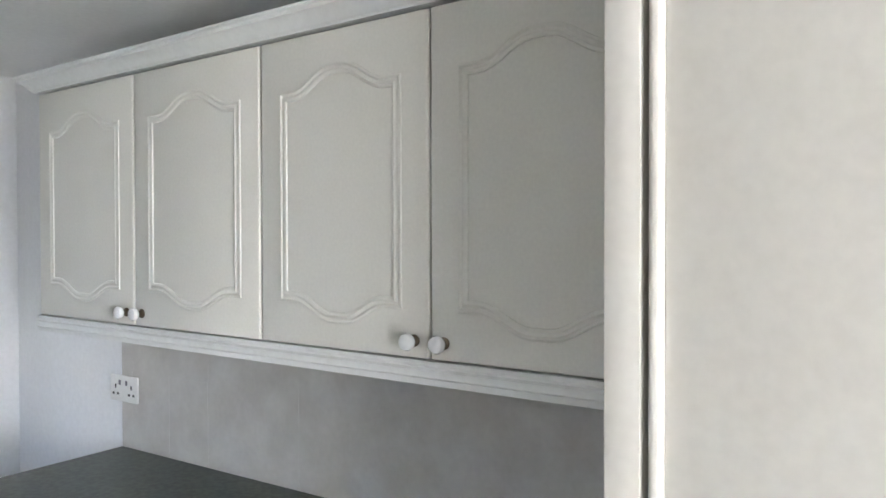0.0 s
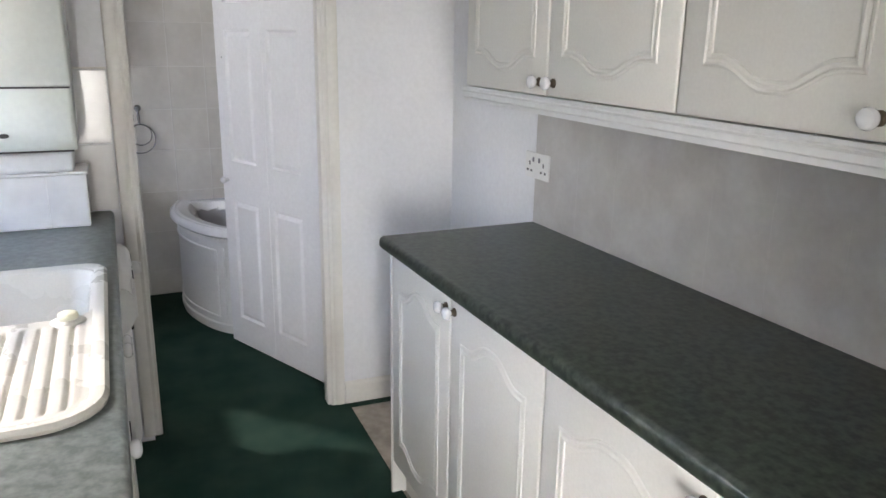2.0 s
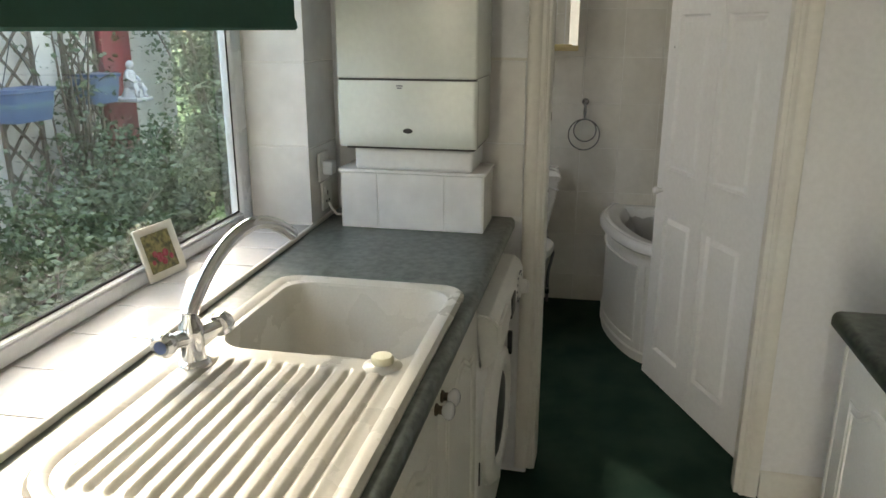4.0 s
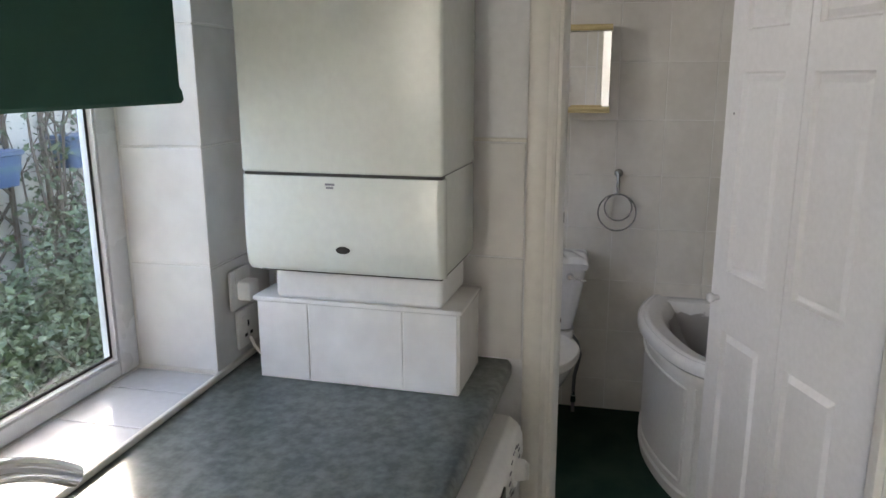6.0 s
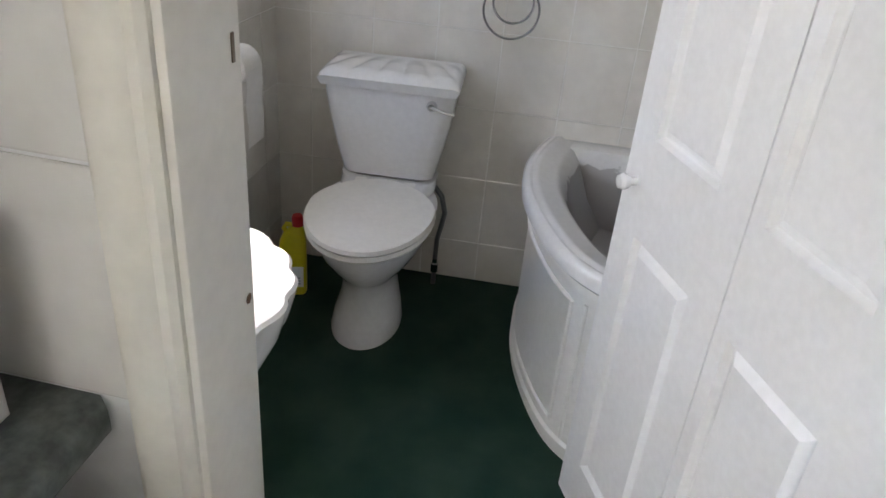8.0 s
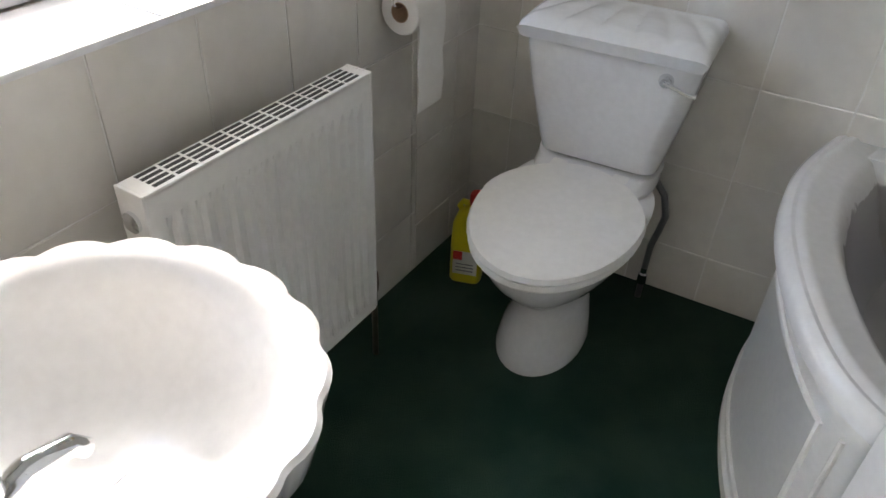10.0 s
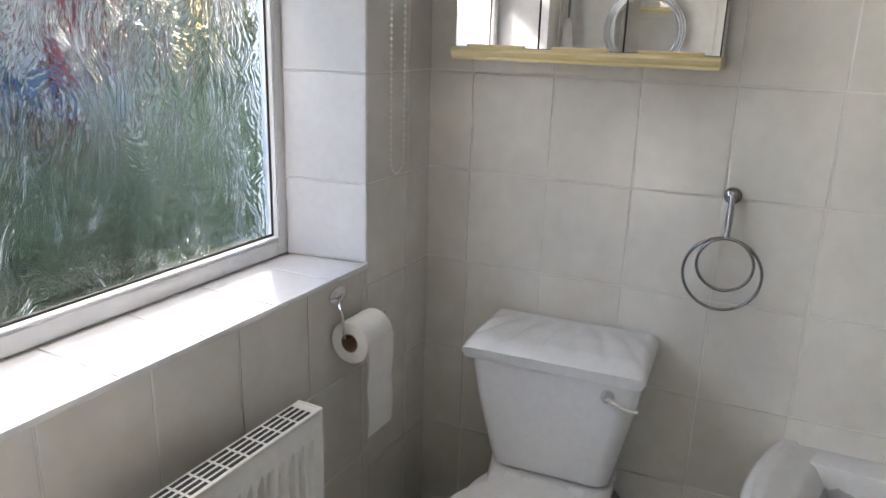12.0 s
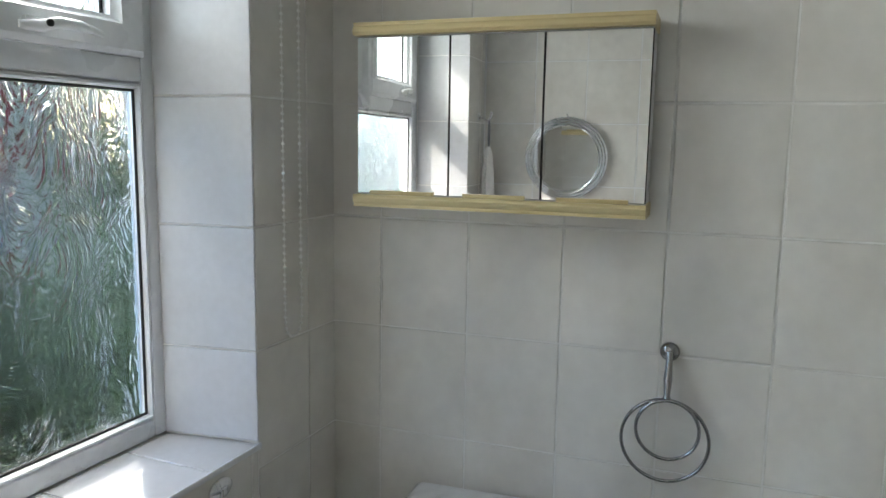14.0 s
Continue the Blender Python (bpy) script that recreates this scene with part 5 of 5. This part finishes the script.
def smooth_path(pts, n=6):
    out = []
    for i in range(len(pts) - 1):
        p0, p1, p2, p3 = (Vector(pts[max(0, min(len(pts) - 1, i + k))]) for k in (-1, 0, 1, 2))
        for k in range(n):
            t = k / n
            out.append(0.5 * ((2 * p1) + (p2 - p0) * t + (2 * p0 - 5 * p1 + 4 * p2 - p3) * t * t + (3 * p1 - p0 - 3 * p2 + p3) * t ** 3))
    return out + [Vector(pts[-1])]


front = smooth_path(ctrl)


def inward(path, d):
    out = []
    for i, p in enumerate(path):
        t = (path[min(i + 1, len(path) - 1)] - path[max(i - 1, 0)]).normalized()
        out.append(Vector((p.x - t.y * d, p.y + t.x * d)))
    return out


bath = thing("corner_bath", "white corner bath with a curved panelled front", "bath")
BH = 0.571
bm = bmesh.new()
prof = [(0.050, BH - 0.055), (0.006, BH - 0.050), (-0.004, BH - 0.040), (-0.004, BH - 0.018), (0.004, BH - 0.006), (0.014, BH - 0.001), (0.022, BH - 0.003), (0.030, BH + 0.001), (0.042, BH + 0.001), (0.048, BH - 0.004), (0.085, BH - 0.006), (0.10, BH - 0.016), (0.125, BH - 0.06), (0.165, BH - 0.17), (0.22, BH - 0.26), (0.32, BH - 0.283)]
cols = [[bm.verts.new((*q, z)) for q in inward(front, d)] for d, z in prof]
for a, b in zip(cols, cols[1:]):
    for k in range(len(front) - 1):
        bm.faces.new((a[k], a[k + 1], b[k + 1], b[k]))
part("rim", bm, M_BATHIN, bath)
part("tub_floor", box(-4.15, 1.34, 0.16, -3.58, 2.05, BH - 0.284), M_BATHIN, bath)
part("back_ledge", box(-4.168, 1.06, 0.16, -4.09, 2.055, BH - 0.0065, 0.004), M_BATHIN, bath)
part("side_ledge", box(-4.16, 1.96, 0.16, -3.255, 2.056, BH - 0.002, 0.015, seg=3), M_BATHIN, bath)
bm = bmesh.new()
pp = [(0.030, 0.0), (0.030, 0.022), (0.024, 0.026), (0.024, 0.045), (0.032, 0.052), (0.032, 0.47), (0.026, 0.478), (0.026, 0.505), (0.034, 0.520)]
cols = [[bm.verts.new((*q, z)) for q in inward(front, d)] for d, z in pp]
for a, b in zip(cols, cols[1:]):
    for k in range(len(front) - 1):
        bm.faces.new((a[k], a[k + 1], b[k + 1], b[k]))
pn = part("bath_panel", bm, M_PLASTIC, bath, "white curved bath panel")
base = inward(front, 0.031)
part("panel_bead", tube([(base[34].x, base[34].y, z) for z in np.linspace(0.06, 0.462, 8)], 0.006, sides=8), M_PLASTIC, pn)
for i0, i1 in ((3, 31),):
    seg_ = base[i0:i1 + 1]
    for inset_, w_ in ((0.0, 0.016),):
        lo, hi = 0.085 + inset_, 0.445 - inset_
        cutn = 1 if inset_ else 0
        sg = seg_[cutn:len(seg_) - cutn] if cutn else seg_
        loop = [(q.x, q.y, lo) for q in sg] + [(sg[-1].x, sg[-1].y, z) for z in np.linspace(lo, hi, 6)[1:-1]] + [(q.x, q.y, hi) for q in reversed(sg)] + [(sg[0].x, sg[0].y, z) for z in np.linspace(hi, lo, 6)[1:-1]]
        part("panel_bead", tube(loop, w_ * 0.42, closed=True, sides=8), M_PLASTIC, pn)


# ---------- outside ----------
structure("ground", box(-400, -400, -0.35, 400, 400, -0.25), M_LAWN, "garden lawn running out to the distance", "ground")
random.seed(11)


def garden_wall():
    w = thing("garden_wall", "pale rendered garden wall behind the shrubs", "wall", kind="structure")
    part("face", box(-6.28, -3.10, -0.25, 4.0, -2.95, 2.3), M_FENCE, w)
    for k in range(6):
        part("coping", box(-6.28 + k * 1.71, -3.14, 2.3, -6.28 + k * 1.71 + 1.70, -2.91, 2.36, 0.01), M_STONE, w)
    return w


garden_wall()
post = thing("red_post", "dark red painted timber post by the garden wall", "post")
part("board", box(-5.57, -2.93, -0.25, -5.22, -2.86, 2.25, 0.008), M_REDP, post)
part("cross_rail", box(-5.60, -2.86, 0.50, -5.19, -2.83, 0.55, 0.004), M_REDP, post)
tl = thing("trellis", "weathered brown diamond garden trellis", "trellis")
for x0, n in ((-4.52, 3), (-5.16, 3)):
    for s_ in (-1, 1):
        for k in range(-6, 12):
            za = -0.2 + k * 0.2
            pts = [(x0 if s_ > 0 else x0 + 0.34, -2.895 + 0.008 * s_, za), (x0 + 0.34 if s_ > 0 else x0, -2.895 + 0.008 * s_, za + 0.36)]
            if za > 1.9 or za < -0.3:
                continue
            part("slat", tube(pts, 0.011, sides=4), M_BARK, tl)
    for x in (x0, x0 + 0.34):
        part("upright", box(x - 0.014, -2.90, -0.25, x + 0.014, -2.875, 2.2, 0.003), M_BARK, tl)


def planter(x, y, z, w, group="hanging planters"):
    p = thing("hanging_planter", "blue glazed hanging planter on the trellis", "planter", pose(x, y, z), group)
    part("pot", loft([rounded(-w * 0.42, -0.09, w * 0.42, 0.09, 0.05, 0.0), rounded(-w * 0.5, -0.11, w * 0.5, 0.11, 0.06, 0.18), rounded(-w * 0.53, -0.12, w * 0.53, 0.12, 0.06, 0.185), rounded(-w * 0.53, -0.12, w * 0.53, 0.12, 0.06, 0.21)]), M_BLUEPOT, p)
    part("band", loft([rounded(-w * 0.475, -0.102, w * 0.475, 0.102, 0.056, 0.09), rounded(-w * 0.485, -0.105, w * 0.485, 0.105, 0.057, 0.12)]), M_POTBAND, p)
    for s in (-1, 1):
        part("wire", tube([(s * w * 0.4, 0, 0.20), (0, -0.02, 0.52)], 0.004, sides=6), M_BLACK, p)


planter(-4.20, -2.72, 0.90, 0.40)
planter(-4.92, -2.72, 0.95, 0.33)
st = thing("garden_statue", "small pale stone cherub ornament on a bracket", "statue")
bm = bmesh.new()
O = Vector((-5.30, -2.70, 0.962))
lathe([(0.085, 0), (0.080, 0.02), (0.060, 0.05), (0.055, 0.07)], bm, 16, Matrix.Translation(O))
tube([O + Vector(p) for p in ((0.0, 0.0, 0.06), (0.005, -0.005, 0.10), (0.0, -0.012, 0.15), (-0.006, -0.01, 0.19), (-0.008, -0.006, 0.215))], [0.048, 0.052, 0.045, 0.036, 0.018], bm, 12)
bmesh.ops.create_icosphere(bm, subdivisions=3, radius=0.034, matrix=Matrix.Translation(O + Vector((-0.008, 0.0, 0.240))) @ Matrix.Diagonal((0.92, 1, 1.12, 1)))
for sx in (-1, 1):
    tube([O + Vector(p) for p in ((sx * 0.035, -0.008, 0.19), (sx * 0.062, 0.01, 0.15), (sx * 0.045, 0.05, 0.12), (sx * 0.01, 0.065, 0.125))], [0.015, 0.015, 0.013, 0.011], bm, 8)
    tube([O + Vector(p) for p in ((sx * 0.025, 0.01, 0.075), (sx * 0.045, 0.065, 0.085), (sx * 0.05, 0.085, 0.05), (sx * 0.05, 0.08, 0.012), (sx * 0.052, 0.105, 0.008))], [0.028, 0.025, 0.021, 0.016, 0.010], bm, 8)
st2 = part("figure", bm, M_STONE, st)
part("bracket", box(-5.40, -2.86, 0.93, -5.18, -2.58, 0.962, 0.006), M_STONE, st)


def shrub(x, y, h, spread, leaves, mat, seed, blade=False, size=1.0, name="shrub", label="dense green garden shrub"):
    """Tapered stems that fork, with many small folded leaves round their ends."""
    rnd = random.Random(seed)
    s = thing(name, label, "shrub", pose(x, y, -0.25), "garden shrubs")
    stems = bmesh.new()
    tips = []
    for k in range(9):
        a = rnd.uniform(0, 2 * math.pi)
        lean = rnd.uniform(0.15, 1.0) * spread
        pts, cur = [(0.04 * math.cos(a), 0.04 * math.sin(a), 0)], Vector((0.05 * math.cos(a), 0.05 * math.sin(a), 0))
        hh = h * rnd.uniform(0.55, 1.0)
        for j in range(1, 6):
            f = j / 5
            cur = Vector((lean * f ** 1.3 * math.cos(a) + rnd.uniform(-0.04, 0.04), lean * f ** 1.3 * math.sin(a) + rnd.uniform(-0.04, 0.04), hh * f))
            pts.append(tuple(cur))
            if j > 0:
                tips.append(cur.copy())
                for q in range(2):
                    e = cur + Vector((rnd.uniform(-0.22, 0.22), rnd.uniform(-0.22, 0.22), rnd.uniform(0.02, 0.2)))
                    tube([cur, (cur + e) / 2 + Vector((0, 0, 0.02)), e], [0.005, 0.004, 0.002], stems, sides=4)
                    tips.append(e)
        tube(pts, [0.016, 0.014, 0.011, 0.009, 0.006, 0.003], stems, sides=5)
    part("stems", stems, M_BARK, s)
    verts, faces = [], []
    for k in range(leaves):
        t = rnd.choice(tips)
        p = t + Vector((rnd.gauss(0, 0.085), rnd.gauss(0, 0.085), rnd.gauss(0, 0.08))) * size
        L = rnd.uniform(0.03, 0.06) if not blade else rnd.uniform(0.15, 0.32)
        L *= size ** 0.6
        W = L * (0.32 if not blade else 0.05)
        d = Vector((rnd.gauss(0, 1), rnd.gauss(0, 1), rnd.gauss(0.2, 0.7))).normalized()
        sd = d.cross(Vector((rnd.gauss(0, 1), rnd.gauss(0, 1), rnd.gauss(0, 1)))).normalized()
        up = d.cross(sd)
        i = len(verts)
        droop = Vector((0, 0, -0.15 * L))
        verts += [p, p + d * L * 0.45 + sd * W + up * W * 0.3, p + d * L + droop, p + d * L * 0.45 - sd * W + up * W * 0.3, p + d * L * 0.5]
        faces += [(i, i + 1, i + 4), (i + 1, i + 2, i + 4), (i + 2, i + 3, i + 4), (i + 3, i, i + 4)]
    me = bpy.data.meshes.new("foliage")
    me.from_pydata([tuple(v) for v in verts], [], faces)
    me.materials.append(mat)
    fo = new("foliage", me)
    fo.parent = s
    fo["kind"] = "stuff"


random.seed(3)
for k, (x, y, h, sp, n, b) in enumerate(((-2.6, -1.3, 0.70, 0.5, 2600, False), (-3.2, -1.9, 0.85, 0.6, 3200, False), (-3.9, -2.1, 0.95, 0.55, 3200, False), (-4.6, -2.3, 1.0, 0.55, 3400, False), (-5.2, -2.3, 0.95, 0.5, 3200, False), (-6.0, -2.3, 3.9, 1.0, 9000, False), (-6.6, -1.5, 3.6, 1.0, 8000, False), (-5.2, -1.3, 1.2, 0.6, 1400, True), (-2.0, -2.3, 1.35, 0.5, 2600, False), (-1.3, -1.8, 1.2, 0.5, 2200, False), (-4.62, -2.66, 2.3, 0.25, 700, False), (-7.0, -3.4, 0.85, 0.6, 3200, False), (-7.9, -3.0, 0.85, 0.7, 3200, False), (-7.9, -1.2, 2.3, 0.8, 4200, False), (-7.4, -2.4, 3.4, 0.9, 8000, False), (-6.9, -2.9, 2.6, 0.7, 6000, False))):
    shrub(x, y, h, sp, n, M_LEAFP if b else M_LEAF, 40 + k, b, 1.0, "grass_clump" if b else "shrub", "clump of pale green grass blades" if b else "dense green garden shrub")

for k in range(9):
    shrub(-27.0 + k * 1.9, -13.5 - k * 1.7, 7.5, 2.2, 3600, M_LEAF, 80 + k, False, 9.0, "tree", "tall dark green garden hedge tree across the lawn")

# ---------- tiles, wall by wall ----------
ROWS_Z = [0.0, 0.150, 0.388, 0.626, 0.866, 1.101, 1.339, 1.579, 1.818, 2.056, CEIL]
tile_field(wall_w, (-4.126, 0, 0), (0, 1, 0), (0, 0, 1), steps(0.09, 2.20, 0.238, 0.1977), ROWS_Z, M_TILE)


def in_win_b(x, z):
    return WB0 - 0.001 < x < WB1 + 0.001 and SILL - 0.05 < z < HEAD


# bathroom window wall: u runs towards -x so that the tiles face +y
xs_l = steps(2.425, -WB1, 2.512, 0.1977)
xs_m = steps(-WB1, -WB0, 3.01, 0.1977)
xs_r = steps(-WB0, 4.16, 4.00, 0.1977)
low = [0.0, 0.198, 0.436, 0.674, 0.912]
for xs_ in (xs_l, xs_r):
    tile_field(wall_s, (0, 0.122, 0), (-1, 0, 0), (0, 0, 1), xs_, ROWS_Z, M_TILE)
tile_field(wall_s, (0, 0.122, 0), (-1, 0, 0), (0, 0, 1), xs_m, low, M_TILE)
tile_field(wall_s, (0, 0.122, 0), (-1, 0, 0), (0, 0, 1), xs_m, [HEAD + 0.004, CEIL], M_TILE)
# its reveals and sill
rz = [0.922, 1.101, 1.339, 1.579, 1.818, HEAD]
part("splayed_reveal", loft([[(WB0 - 0.001, -0.074, z), (WB0 + 0.034, -0.074, z), (WB0 + 0.0005, 0.1215, z), (WB0 - 0.001, 0.1215, z)] for z in (SILL + 0.004, HEAD)]), M_GROUT, wall_s)
sp_u = Vector((-0.034, 0.201, 0)).normalized()
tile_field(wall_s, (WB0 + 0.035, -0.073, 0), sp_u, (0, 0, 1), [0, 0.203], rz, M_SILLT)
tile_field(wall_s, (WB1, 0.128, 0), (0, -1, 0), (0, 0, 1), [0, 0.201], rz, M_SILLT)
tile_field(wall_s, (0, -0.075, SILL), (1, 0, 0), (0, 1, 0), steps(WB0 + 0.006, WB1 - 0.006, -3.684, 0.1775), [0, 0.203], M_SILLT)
part("sill_trim", box(WB0, 0.127, SILL - 0.006, WB1, 0.1335, SILL + 0.0066, 0.003), M_UPVC, wall_s)
# bathroom side wall and the back of the partition
tile_field(wall_n, (0, 2.06, 0), (1, 0, 0), (0, 0, 1), steps(-4.2, -2.47, -4.0, 0.1977), ROWS_Z, M_TILE)
tile_field(part_l, (-2.450, 0.785, 0), (0, -1, 0), (0, 0, 1), steps(0, 0.655, 0.06, 0.1977), ROWS_Z, M_TILE)
# kitchen side of the partition
KZ = [0.912, 1.142, 1.388, 1.62, 1.85, CEIL]
tile_field(part_l, (-2.358, 0.15, 0), (0, 1, 0), (0, 0, 1), [0.0, 0.20, 0.40, 0.60], KZ[:3], M_TILEK)
part("tile_trim", box(-2.3575, 0.15, 1.389, -2.353, 0.751, 1.397, 0.002), M_TRIM, part_l)
# kitchen window wall
tile_field(wall_k, (0, 0.141, 0), (-1, 0, 0), (0, 0, 1), [-WK0, 2.355], KZ, M_TILEK)
tile_field(wall_k, (0, 0.141, 0), (-1, 0, 0), (0, 0, 1), steps(-1.2, -WK1, -0.4, 0.2), KZ, M_TILEK)
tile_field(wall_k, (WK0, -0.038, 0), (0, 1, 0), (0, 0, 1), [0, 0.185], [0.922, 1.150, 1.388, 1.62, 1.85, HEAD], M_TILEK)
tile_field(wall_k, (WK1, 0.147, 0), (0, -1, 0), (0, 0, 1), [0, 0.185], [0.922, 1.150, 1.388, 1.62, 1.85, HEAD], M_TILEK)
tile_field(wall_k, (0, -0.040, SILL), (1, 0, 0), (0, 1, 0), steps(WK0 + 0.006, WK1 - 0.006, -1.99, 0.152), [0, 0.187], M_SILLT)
part("sill_trim", box(WK0 - 0.19, 0.1475, 0.9105, WK1, 0.158, 0.9245, 0.004), M_TRIM, wall_k)
